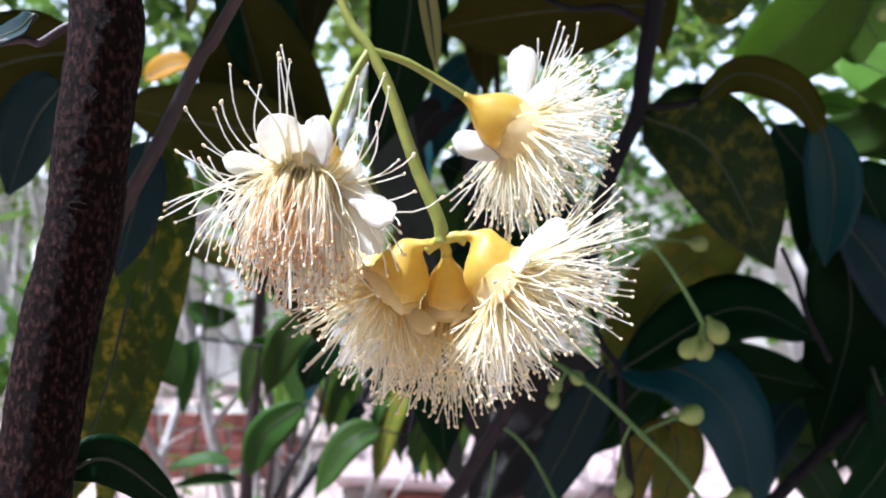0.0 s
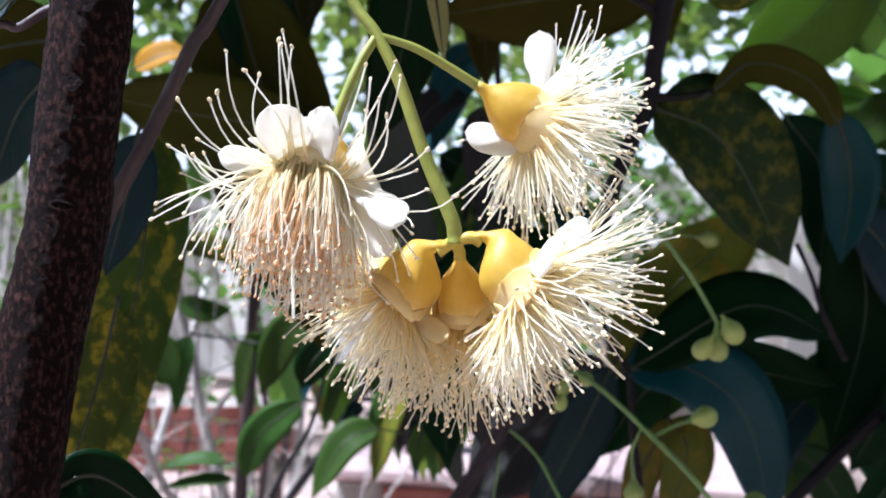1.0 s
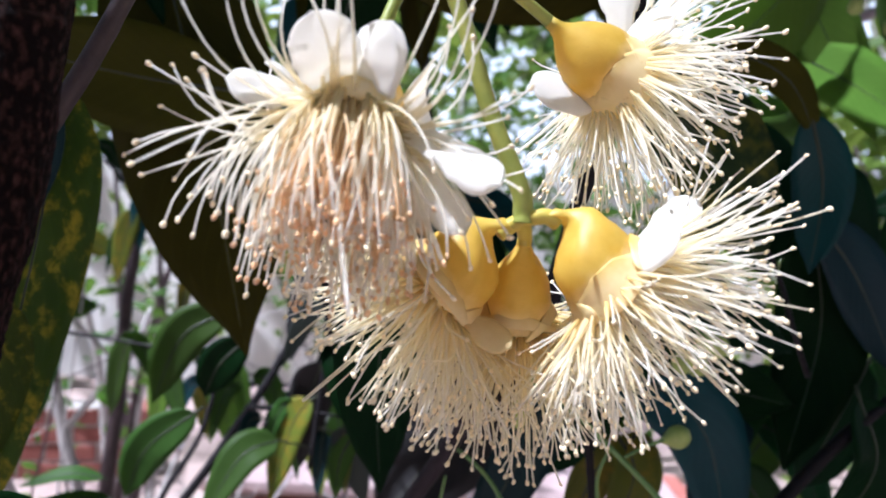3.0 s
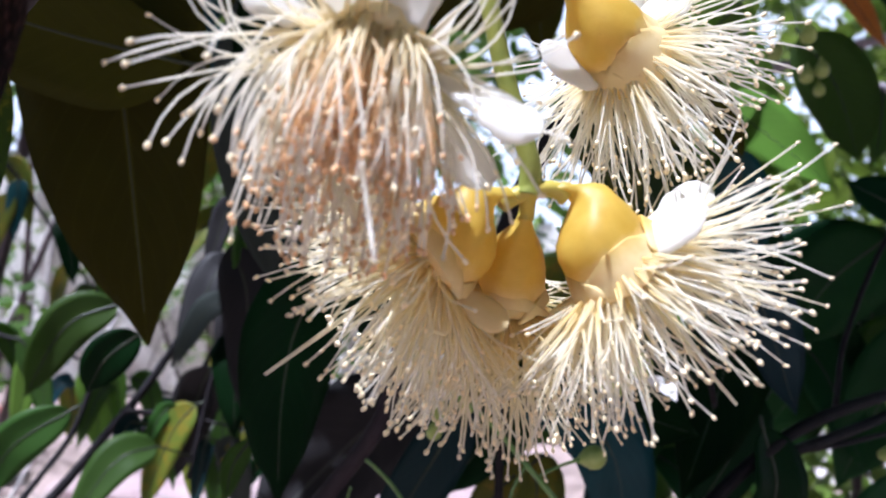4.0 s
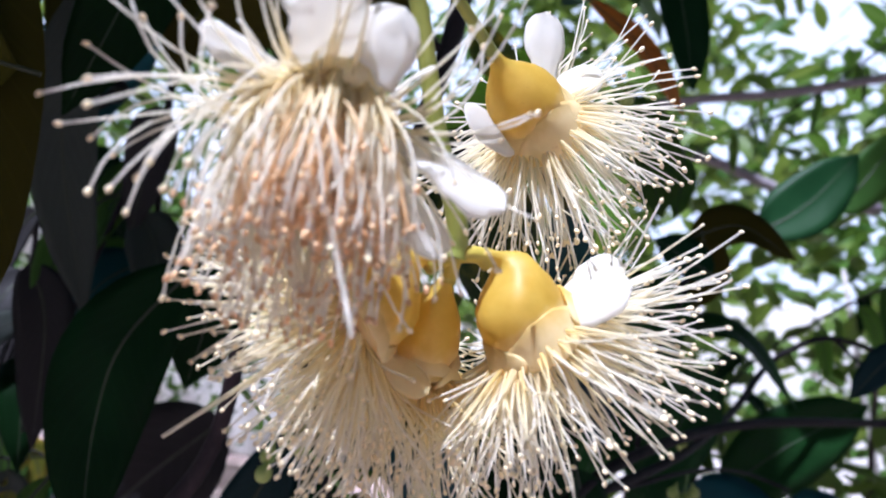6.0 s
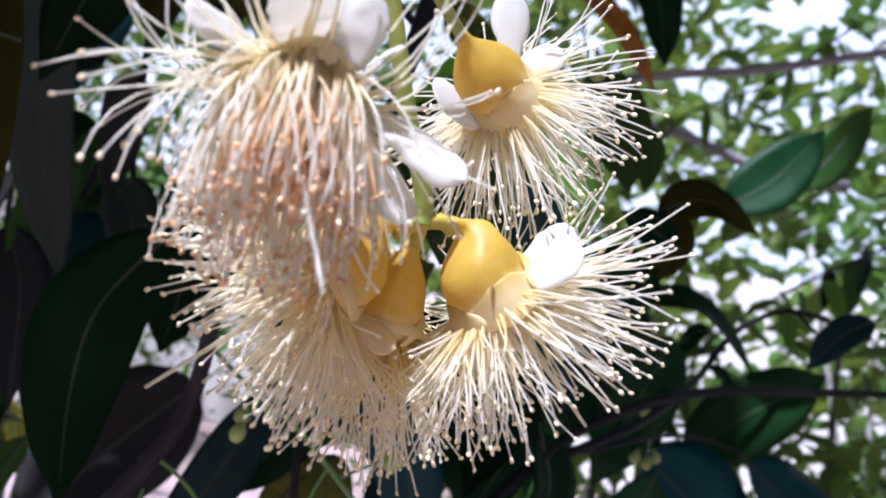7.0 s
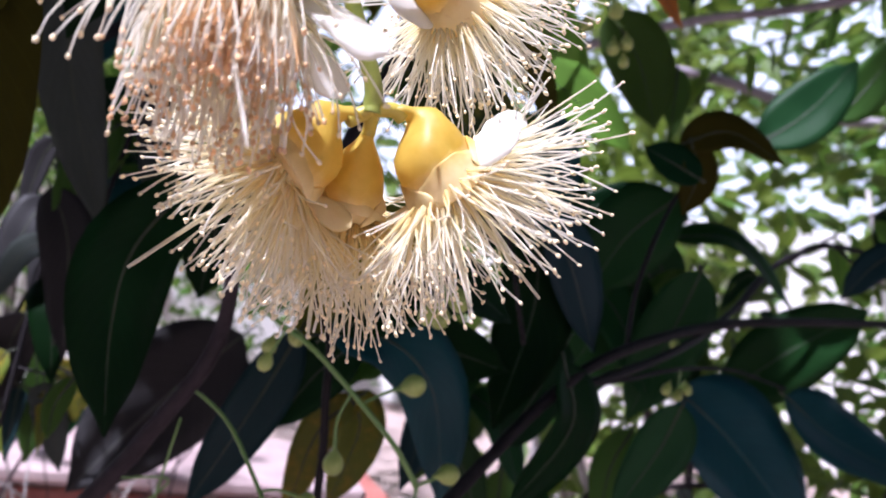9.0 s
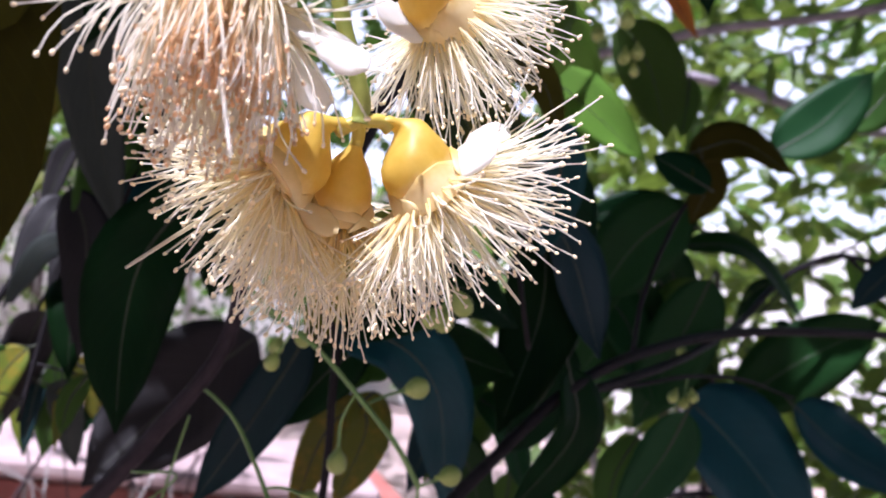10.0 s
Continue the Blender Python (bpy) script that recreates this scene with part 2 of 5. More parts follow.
def bark_mat():
    m, n, l, b = mat("trunk_bark", 0.85, 0.12)
    f = noise_tex(n, l, 720, 8, stretch=(1, 1, 0.7), rough=0.7)
    g = noise_tex(n, l, 60, 4)
    ring = noise_tex(n, l, 120, 6, stretch=(0.25, 0.25, 1.8), rough=0.7)
    tc = n.new("ShaderNodeTexCoord")
    v = n.new("ShaderNodeTexVoronoi")
    v.feature = "SMOOTH_F1"
    v.inputs["Scale"].default_value = 620
    mp = n.new("ShaderNodeMapping")
    mp.inputs["Scale"].default_value = (1, 1, 0.55)
    l.new(tc.outputs["Object"], mp.inputs[0])
    l.new(mp.outputs[0], v.inputs["Vector"])
    flake = ramp(n, l, v.outputs["Distance"], [(0.05, (1, 1, 1)), (0.55, (0, 0, 0))])
    # pits darkened and bumps brightened in colour, like raking light on the relief
    grain = calc(n, l, "ADD", calc(n, l, "MULTIPLY", f, 0.75), calc(n, l, "MULTIPLY", flake, 0.25))
    col = mixed(n, l, ramp(n, l, grain, [(0.42, (0, 0, 0)), (0.68, (1, 1, 1))]), (0.009, 0.0032, 0.0030), (0.110, 0.046, 0.038))
    col = mixed(n, l, calc(n, l, "MULTIPLY", ramp(n, l, g, [(0.5, (0, 0, 0)), (0.75, (1, 1, 1))]), 0.35), col, (0.022, 0.009, 0.008))
    col = mixed(n, l, calc(n, l, "MULTIPLY", ramp(n, l, ring, [(0.60, (0, 0, 0)), (0.70, (1, 1, 1))]), 0.25), col, (0.17, 0.10, 0.085))
    l.new(col, b.inputs["Base Color"])
    high = calc(n, l, "ADD", calc(n, l, "MULTIPLY", f, 1.4), calc(n, l, "ADD", calc(n, l, "MULTIPLY", ring, 0.6), calc(n, l, "MULTIPLY", flake, 0.35)))
    bumped(n, l, b, high, 1.0, 0.0035)
    return m


BARK = bark_mat()


def ground_mat():
    m, n, l, b = mat("pale_earth", 0.9, 0.2)
    f = noise_tex(n, l, 1.6, 6)
    g = noise_tex(n, l, 22, 6, rough=0.7)
    col = mixed(n, l, f, (0.28, 0.20, 0.18), (0.48, 0.38, 0.35))
    col = mixed(n, l, calc(n, l, "MULTIPLY", ramp(n, l, g, [(0.52, (0, 0, 0)), (0.66, (1, 1, 1))]), 0.5), col, (0.16, 0.11, 0.08))
    l.new(col, b.inputs["Base Color"])
    bumped(n, l, b, g, 0.6, 0.02)
    return m


GROUND = ground_mat()
BRICK = plain_mat("fired_brick", (0.22, 0.065, 0.050), (0.33, 0.12, 0.095), 14, 0.85, 0.5, 0.004, jitter=0.4)
MORTAR = plain_mat("mortar", (0.30, 0.27, 0.25), (0.42, 0.39, 0.36), 20, 0.9, 0.5, 0.004)
SLAB = plain_mat("stone_slab", (0.30, 0.21, 0.21), (0.46, 0.35, 0.34), 9, 0.8, 0.4, 0.004, jitter=0.2)
def far_leaf_mat(name, a, b_, t, amount=0.4):
    m, n, l, b = mat(name, 0.45, 0.2)
    g = n.new("ShaderNodeNewGeometry")
    col = mixed(n, l, g.outputs["Random Per Island"], a, b_)
    col = mixed(n, l, calc(n, l, "MULTIPLY", noise_tex(n, l, 9, 3), 0.5), col, b_)
    l.new(col, b.inputs["Base Color"])
    see_through(n, l, b, mixed(n, l, 0.5, col, t), amount)
    return m


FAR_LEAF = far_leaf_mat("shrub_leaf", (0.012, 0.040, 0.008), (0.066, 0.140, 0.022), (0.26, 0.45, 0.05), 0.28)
# dark, barely translucent leaf of the added crown and shrubs out of view
BLOCKER_LEAF = far_leaf_mat("blocker_leaf", (0.012, 0.030, 0.012), (0.03, 0.06, 0.02), (0.08, 0.14, 0.02), 0.1)
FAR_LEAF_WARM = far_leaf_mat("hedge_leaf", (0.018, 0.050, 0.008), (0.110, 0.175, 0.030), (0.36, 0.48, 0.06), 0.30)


# ---- builders ----
def part(name, bm, material, parent=None, label="", at=(0, 0, 0), smooth=True):
    """Links a bmesh as one mesh object; at is its origin in the space of its parent."""
    me = bpy.data.meshes.new(name)
    bm.to_mesh(me)
    bm.free()
    if smooth:
        me.shade_smooth()
    for mm in material if isinstance(material, (list, tuple)) else [material]:
        me.materials.append(mm)
    ob = new(name, me)
    ob.location = at
    ob.parent = parent
    return tagged(ob, label)


def thing(name, at, label, category, group="", kind="", m=None):
    ob = new(name)
    ob.empty_display_size = 0.01
    ob.matrix_world = m if m is not None else Matrix.Translation(at)
    return tagged(ob, label, category, group, kind)


def catmull(points, per=6):
    p = [Vector(v) for v in points]
    p = [2 * p[0] - p[1]] + p + [2 * p[-1] - p[-2]]
    out = []
    for i in range(1, len(p) - 2):
        a, b, c, d = p[i - 1 : i + 3]
        for k in range(per):
            t = k / per
            out.append(0.5 * (2 * b + (c - a) * t + (2 * a - 5 * b + 4 * c - d) * t * t + (3 * b - a - 3 * c + d) * t**3))
    out.append(p[-2])
    return out


def sweep(bm, line, radii, sides=8, rough=0.0, seed=0, caps=True, along=None):
    """A tube along a line, with a radius for each point."""
    ref = Vector((0.31, 0.22, 0.92))
    rings = []
    for i, p in enumerate(line):
        d = (line[min(i + 1, len(line) - 1)] - line[max(i - 1, 0)]).normalized()
        x = d.cross(ref)
        x = x.normalized() if x.length > 1e-4 else d.orthogonal().normalized()
        ref = x.cross(d)
        ring = []
        for k in range(sides):
            a = 2 * math.pi * k / sides
            out = math.cos(a) * x + math.sin(a) * ref
            r = radii[i]
            if rough:
                r *= 1 + rough * noise.noise(p * 160 + out * 1.7 + Vector((seed, 0, 0))) + 0.5 * rough * noise.noise(p * 520 + out * 3.1)
            ring.append(bm.verts.new(p + out * r))
            if along:
                ring[-1][along] = i / (len(line) - 1)
        rings.append(ring)
    for r0, r1 in zip(rings, rings[1:]):
        for k in range(sides):
            bm.faces.new((r0[k], r0[(k + 1) % sides], r1[(k + 1) % sides], r1[k]))
    if caps:
        bm.faces.new(rings[0][::-1])
        bm.faces.new(rings[-1])
    return bm


def stem(name, points, r0, r1, material, parent, label="", sides=10, per=6, rough=0.06, seed=0, origin=(0, 0, 0)):
    line = catmull(points, per)
    o = line[0].copy()
    n = len(line) - 1
    bm = sweep(bmesh.new(), [p - o for p in line], [r0 + (r1 - r0) * i / n for i in range(n + 1)], sides, rough, seed)
    return part(name, bm, material, parent, label, o - Vector(origin))


def leaf_shape(path, width, normal, fold=0.18, wavy=0.05, nu=16, nv=6, point=1.5, seed=0, thick=0.00045):
    """A leaf blade with two faces: a midrib through the path, a lance outline with a drawn-out tip, folded along the midrib and wavy at the edge."""
    line = catmull(path, max(4, nu // (len(path) - 1)))
    nu = len(line) - 1
    bm = bmesh.new()
    uv = bm.loops.layers.uv.new("uv")
    n0 = Vector(normal).normalized()
    grids, coords = [], {}
    top, bot = [], []
    o = line[0].copy()
    for i, p in enumerate(line):
        u = i / nu
        d = (line[min(i + 1, nu)] - line[max(i - 1, 0)]).normalized()
        side = d.cross(n0).normalized()
        up = side.cross(d).normalized()
        w = width * 0.5 * (math.sin(math.pi * min(1, u**0.85)) ** 0.62)
        if u > 0.86:
            w = max(w * (1 - ((u - 0.86) / 0.14) ** 0.8 * 0.6), 0.0)
        w = max(w, 0.0006)
        rt, rb = [], []
        for k in range(nv + 1):
            v = 2 * k / nv - 1
            lift = fold * abs(v) * w + wavy * width * noise.noise(Vector((u * 4 + seed, v * 1.2, seed * 3.7))) * abs(v)
            q = p - o + side * v * w + up * lift
            a, b = bm.verts.new(q + up * thick * 0.5), bm.verts.new(q - up * thick * 0.5)
            coords[a] = coords[b] = (u, 0.5 + 0.5 * v)
            rt.append(a)
            rb.append(b)
        top.append(rt)
        bot.append(rb)
    for i in range(nu):
        for k in range(nv):
            bm.faces.new((top[i][k], top[i][k + 1], top[i + 1][k + 1], top[i + 1][k]))
            bm.faces.new((bot[i][k], bot[i + 1][k], bot[i + 1][k + 1], bot[i][k + 1]))
        bm.faces.new((top[i][0], top[i + 1][0], bot[i + 1][0], bot[i][0]))
        bm.faces.new((top[i][nv], bot[i][nv], bot[i + 1][nv], top[i + 1][nv]))
    bm.faces.new([*top[0][::-1], *bot[0]])
    bm.faces.new([*top[nu], *bot[nu][::-1]])
    for f in bm.faces:
        for lp in f.loops:
            lp[uv].uv = coords[lp.vert]
    return bm, o, line


LEAF_SEED = [0]


def leaf(parent, path, width, normal, material, label="", fold=0.18, wavy=0.05, petiole=None):
    """A leaf under its branch, with its midrib and stalk as a piece of its own."""
    LEAF_SEED[0] += 1
    s = LEAF_SEED[0] * 1.37
    bm, o, line = leaf_shape(path, width, normal, fold, wavy, seed=s)
    root = parent.matrix_world.translation
    ob = part("leaf", bm, material, parent, label, o - root)
    start = [Vector(petiole), o] if petiole else [o - (line[1] - o) * 1.2, o]
    ribs = start + line[1:-1]
    rad = [0.0011] * len(start) + [0.0010 * (1 - i / len(line)) + 0.0002 for i in range(len(line) - 2)]
    part("midrib", sweep(bmesh.new(), [p - o for p in ribs], rad, 6), RIB, ob)
    return ob


RIB = plain_mat("leaf_rib", (0.016, 0.022, 0.009), (0.030, 0.040, 0.015), 90, 0.5, 0.2, 0.0003)


# ---- ground, wall and planting behind ----
def grid_ground():
    bm = bmesh.new()
    bmesh.ops.create_grid(bm, x_segments=60, y_segments=60, size=60)
    for v in bm.verts:
        r = v.co.length
        v.co.z = 0.03 * noise.noise(v.co * 0.6) * min(1, r / 5)
    return bm


PLASTER = plain_mat("pale_plaster", (0.66, 0.64, 0.62), (0.80, 0.78, 0.75), 1.3, 0.85, 0.4, 0.004)
tagged(part("ground", grid_ground(), GROUND), "pale pinkish dry earth with dark litter", "ground", kind="structure")


def box_bm(x, y, z, bev=0.006):
    bm = bmesh.new()
    bmesh.ops.create_cube(bm, size=1)
    for v in bm.verts:
        v.co = Vector((v.co.x * x, v.co.y * y, v.co.z * z))
    bmesh.ops.bevel(bm, geom=bm.edges[:], offset=bev, segments=1, affect="EDGES")
    return bm


def garden_wall(name, a, b, height, label):
    a, b = Vector(a), Vector(b)
    ob = part(name, box_bm((b - a).length, 0.22, height, 0.02), PLASTER, None, "", ((a + b) / 2).to_tuple()[:2] + (height / 2 - 0.01,), False)
    ob.rotation_euler = (0, 0, math.atan2(b.y - a.y, b.x - a.x))
    return tagged(ob, label, "wall", kind="structure")


def far_haze():
    """The bright hazy sky low over the distance, beyond all trees."""
    bm = bmesh.new()
    rows = []
    for z in (-0.5, 9, 19, 32):
        rows.append([bm.verts.new((60 * math.sin(radians(a)), 60 * math.cos(radians(a)), z)) for a in range(-70, 121, 5)])
    for a, b in zip(rows, rows[1:]):
        for k in range(len(a) - 1):
            bm.faces.new((a[k], a[k + 1], b[k + 1], b[k]))
    m, n, l, b = mat("hazy_sky", 1.0, 0.0)
    b.inputs["Base Color"].default_value = (0, 0, 0, 1)
    b.inputs["Emission Color"].default_value = (0.87, 0.92, 1.0, 1)
    b.inputs["Emission Strength"].default_value = 0.84
    return tagged(part("backdrop", bm, m), "bright hazy sky beyond the trees", "sky", kind="structure")


far_haze()
garden_wall("wall_north", (-9.0, 9.2, 0), (3.0, 7.6, 0), 1.9, "pale plastered garden wall in sun")
garden_wall("wall_east", (3.2, 8.1, 0), (9.0, 1.5, 0), 1.95, "pale plastered garden wall in sun")

# ---- the tree: trunk, twig and leaves ----
TREE_AT = Vector((-0.135, 0.30, 0.0))
tree = thing("fruit_tree", TREE_AT, "young tree with rough red-brown bark and a side twig", "tree")
# above 1.19 the unseen trunk bends aside, shaped to clear the sun's path
trunk = stem("trunk", [(-0.150, 0.31, -0.02), (-0.146, 0.30, 0.6), (-0.142, 0.29, 0.9), (-0.1320, 0.2855, 1.0019), (-0.1287, 0.2851, 1.0231), (-0.1212, 0.2842, 1.0736), (-0.1132, 0.2835, 1.1094), (-0.1107, 0.2830, 1.1363), (-0.1067, 0.2832, 1.1777), (-0.1180, 0.2870, 1.2000), (-0.1400, 0.3050, 1.2300), (-0.1700, 0.3250, 1.2650), (-0.2150, 0.3350, 1.3200), (-0.1900, 0.2900, 1.6000), (-0.0800, 0.2700, 1.9500), (0.1000, 0.2400, 2.2500)], 0.0125, 0.0100, BARK, tree, "rough red-brown bark with knots", 76, 30, 0.045, 3, TREE_AT)
# pebbled crust on the bark
for v, nrm in zip(trunk.data.vertices, [w.normal.copy() for w in trunk.data.vertices]):
    q = v.co.copy()
    crust = max(0.0, noise.noise(q * 620)) * 0.0007 + max(0.0, noise.noise(q * 1150 + Vector((3, 1, 7)))) * 0.0004
    v.co = q + nrm * (crust - 0.0002)


def leaf_scar(at, out, width):
    """An old eye-shaped leaf scar, a raised lip round a dark hollow."""
    z = Vector(out).normalized()
    x = Vector((z.y, -z.x, 0.12)).normalized()
    y = z.cross(x)
    ring = [(x * math.cos(a) * width + y * math.sin(a) * width * 0.36 * (1.25 if math.sin(a) > 0 else 0.8) - z * 0.25 * width * math.cos(a) ** 2) for a in (2 * math.pi * k / 20 for k in range(21))]
    bm = sweep(bmesh.new(), ring, [width * 0.13] * 21, 8, 0.3, 4)
    part("leaf_scar", bm, BARK, tree, "dark eye-shaped scar", Vector(at) - TREE_AT)


leaf_scar((-0.1000, 0.2745, 1.1630), (0.35, -0.93, 0.0), 0.0042)
leaf_scar((-0.1100, 0.2715, 1.1150), (0.20, -0.98, 0.0), 0.0030)
stem("twig", [(-0.1288, 0.3021, 1.0228), (-0.1347, 0.3366, 1.0564), (-0.1336, 0.3462, 1.0770), (-0.1273, 0.3525, 1.1134), (-0.1097, 0.3518, 1.1481), (-0.0953, 0.3492, 1.1778), (-0.0894, 0.3480, 1.1853), (-0.0751, 0.3435, 1.2085), (-0.0495, 0.3426, 1.2523)], 0.0038, 0.0021, TWIG, tree, "smooth purplish brown side twig", 12, 8, 0.07, 4, TREE_AT)
stem("twig", [(-0.1181, 0.2893, 1.1760), (-0.1236, 0.2874, 1.1723), (-0.1295, 0.2865, 1.1681), (-0.1354, 0.2875, 1.1694), (-0.1504, 0.2886, 1.1668)], 0.0016, 0.0011, TWIG, tree, "", 8, 5, 0.1, 5, TREE_AT)
T_LEAVES = [
    (((-0.076, 0.549, 1.177), (-0.137, 0.569, 1.185), (-0.216, 0.599, 1.202)), 0.066, (0.1, -0.8, -0.6), LEAF_BROWN, "large olive-brown leaf seen from below"),
    (((-0.127, 0.597, 1.328), (-0.126, 0.598, 1.275), (-0.122, 0.599, 1.210)), 0.055, (0.3, -0.9, -0.2), LEAF_SHADED, ""),
    (((-0.1382, 0.5952, 1.2830), (-0.1053, 0.5922, 1.1697), (-0.0753, 0.5909, 1.0411)), 0.108, (-0.5, -0.9, -0.1), LEAF_BROWN, "large olive-brown hanging leaf"),
    (((-0.021, 0.626, 1.329), (-0.025, 0.637, 1.264), (-0.045, 0.649, 1.180)), 0.055, (0.2, -0.9, -0.1), LEAF_SHADED, ""),
    (((-0.0100, 0.3978, 1.2320), (-0.0059, 0.3981, 1.2093), (-0.0026, 0.3986, 1.1853)), 0.010, (0.5, -0.8, 0.2), LEAF_PALE, "narrow pale dry leaf hanging down"),
    (((0.144, 0.616, 1.280), (0.070, 0.617, 1.275), (-0.005, 0.627, 1.265)), 0.066, (0.0, -0.8, -0.6), LEAF_BROWN, ""),
    (((-0.1730, 0.4392, 1.2018), (-0.2167, 0.4495, 1.1980), (-0.273, 0.460, 1.176)), 0.048, (0.1, -0.9, -0.3), LEAF_BROWN, ""),
    (((-0.1769, 0.4195, 1.1810), (-0.1959, 0.4300, 1.1638), (-0.2125, 0.4406, 1.1305)), 0.040, (-0.3, -0.9, 0.1), LEAF_SHEEN_BLUE, ""),
    (((-0.1318, 0.2874, 1.1767), (-0.1382, 0.2895, 1.1726), (-0.1567, 0.2937, 1.1670)), 0.014, (0.1, -0.7, 0.6), LEAF_SHEEN_BLUE, ""),
    (((-0.156, 0.500, 1.169), (-0.165, 0.511, 1.093), (-0.200, 0.534, 0.942)), 0.056, (-0.2, -1.0, 0.1), LEAF_SPOT, "long leaf mottled with yellow spots"),
    (((-0.164, 0.471, 1.075), (-0.174, 0.472, 1.034), (-0.194, 0.473, 0.968)), 0.036, (0.3, -1.0, 0.1), LEAF_SPOT, "long leaf mottled with yellow spots"),
    (((-0.159, 0.485, 1.164), (-0.165, 0.485, 1.130), (-0.175, 0.486, 1.090)), 0.030, (0.2, -1.0, 0.3), LEAF_SHEEN_BLUE, ""),
    (((-0.1293, 0.3121, 1.0252), (-0.1163, 0.3220, 1.0271), (-0.0925, 0.3322, 1.0054)), 0.018, (0.1, -0.95, 0.1), LEAF_SHADED, ""),
    (((-0.041, 0.707, 1.274), (-0.035, 0.725, 1.181), (0.001, 0.730, 1.072)), 0.044, (-0.4, -0.9, 0.1), LEAF_GREY, ""),
]
T_LEAVES.append((((-0.299, 0.898, 1.282), (-0.273, 0.898, 1.296), (-0.248, 0.898, 1.299)), 0.034, (0.0, -0.8, 0.5), LEAF_GOLD, "small yellowed leaf"))
for path, w, nrm, mt, lab in T_LEAVES:
    leaf(tree, path, w, nrm, mt, lab)

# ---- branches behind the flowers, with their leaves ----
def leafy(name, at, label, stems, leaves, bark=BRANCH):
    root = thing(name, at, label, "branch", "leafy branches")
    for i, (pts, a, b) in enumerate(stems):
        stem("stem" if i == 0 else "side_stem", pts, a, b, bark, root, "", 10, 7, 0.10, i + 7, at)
    for path, w, nrm, mt, *lab in leaves:
        leaf(root, path, w, nrm, mt, lab[0] if lab else "")
    return root


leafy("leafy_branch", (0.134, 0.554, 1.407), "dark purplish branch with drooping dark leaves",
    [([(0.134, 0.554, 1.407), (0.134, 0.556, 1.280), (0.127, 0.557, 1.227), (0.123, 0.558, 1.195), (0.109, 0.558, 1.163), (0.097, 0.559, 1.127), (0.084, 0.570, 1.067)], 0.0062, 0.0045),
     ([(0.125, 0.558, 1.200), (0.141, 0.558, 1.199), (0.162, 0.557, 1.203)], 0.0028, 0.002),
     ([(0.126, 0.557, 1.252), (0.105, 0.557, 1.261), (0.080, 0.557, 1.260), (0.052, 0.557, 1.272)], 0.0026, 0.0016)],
    [(((0.128, 0.568, 1.195), (0.173, 0.568, 1.172), (0.213, 0.569, 1.098)), 0.072, (-0.1, -1.0, 0.25), LEAF_FLECK, "large dark drooping leaf with yellow flecks"),
     (((0.161, 0.557, 1.203), (0.192, 0.572, 1.224), (0.232, 0.580, 1.213), (0.256, 0.587, 1.178)), 0.026, (-0.1, -0.9, -0.5), LEAF_BROWN, "arching leaf turned to its olive-brown underside"),
     (((0.249, 0.584, 1.196), (0.260, 0.587, 1.152), (0.254, 0.588, 1.100)), 0.036, (-0.5, -0.75, 0.45), LEAF_SHEEN_TEAL, "slate-blue glossy leaf hanging down"),
     (((0.368, 0.773, 1.368), (0.315, 0.775, 1.309), (0.241, 0.776, 1.253)), 0.085, (0.1, -0.9, -0.3), LEAF_LIT, "broad bright green leaf lit from behind"),
     (((0.347, 0.793, 1.370), (0.386, 0.794, 1.310), (0.440, 0.796, 1.219)), 0.060, (-0.2, -0.9, -0.2), LEAF_LIT),
     (((0.387, 0.945, 1.275), (0.426, 0.945, 1.271), (0.468, 0.945, 1.261)), 0.028, (0.0, -0.9, 0.3), LEAF_LIT),
     (((0.424, 0.946, 1.223), (0.457, 0.945, 1.228), (0.505, 0.946, 1.212)), 0.028, (0.0, -0.9, 0.3), LEAF_GREEN),
     (((0.301, 0.657, 1.177), (0.318, 0.658, 1.148), (0.343, 0.658, 1.098)), 0.050, (-0.2, -0.9, 0.3), LEAF_SHADED),
     (((0.268, 0.717, 1.215), (0.301, 0.717, 1.165), (0.297, 0.719, 1.097)), 0.050, (-0.2, -0.9, 0.1), LEAF_SHADED),
     (((0.443, 0.895, 1.268), (0.421, 0.896, 1.234), (0.353, 0.896, 1.238)), 0.050, (-0.2, -0.9, 0.1), LEAF_GREEN),
     (((0.169, 0.596, 1.290), (0.185, 0.596, 1.275), (0.207, 0.596, 1.277)), 0.026, (0.0, -0.9, -0.4), LEAF_SPOT),
     (((0.125, 0.661, 1.016), (0.172, 0.659, 1.087), (0.236, 0.668, 1.130)), 0.062, (0.2, -0.9, 0.3), LEAF_YELLOW, "yellowing green leaf"),
    ])

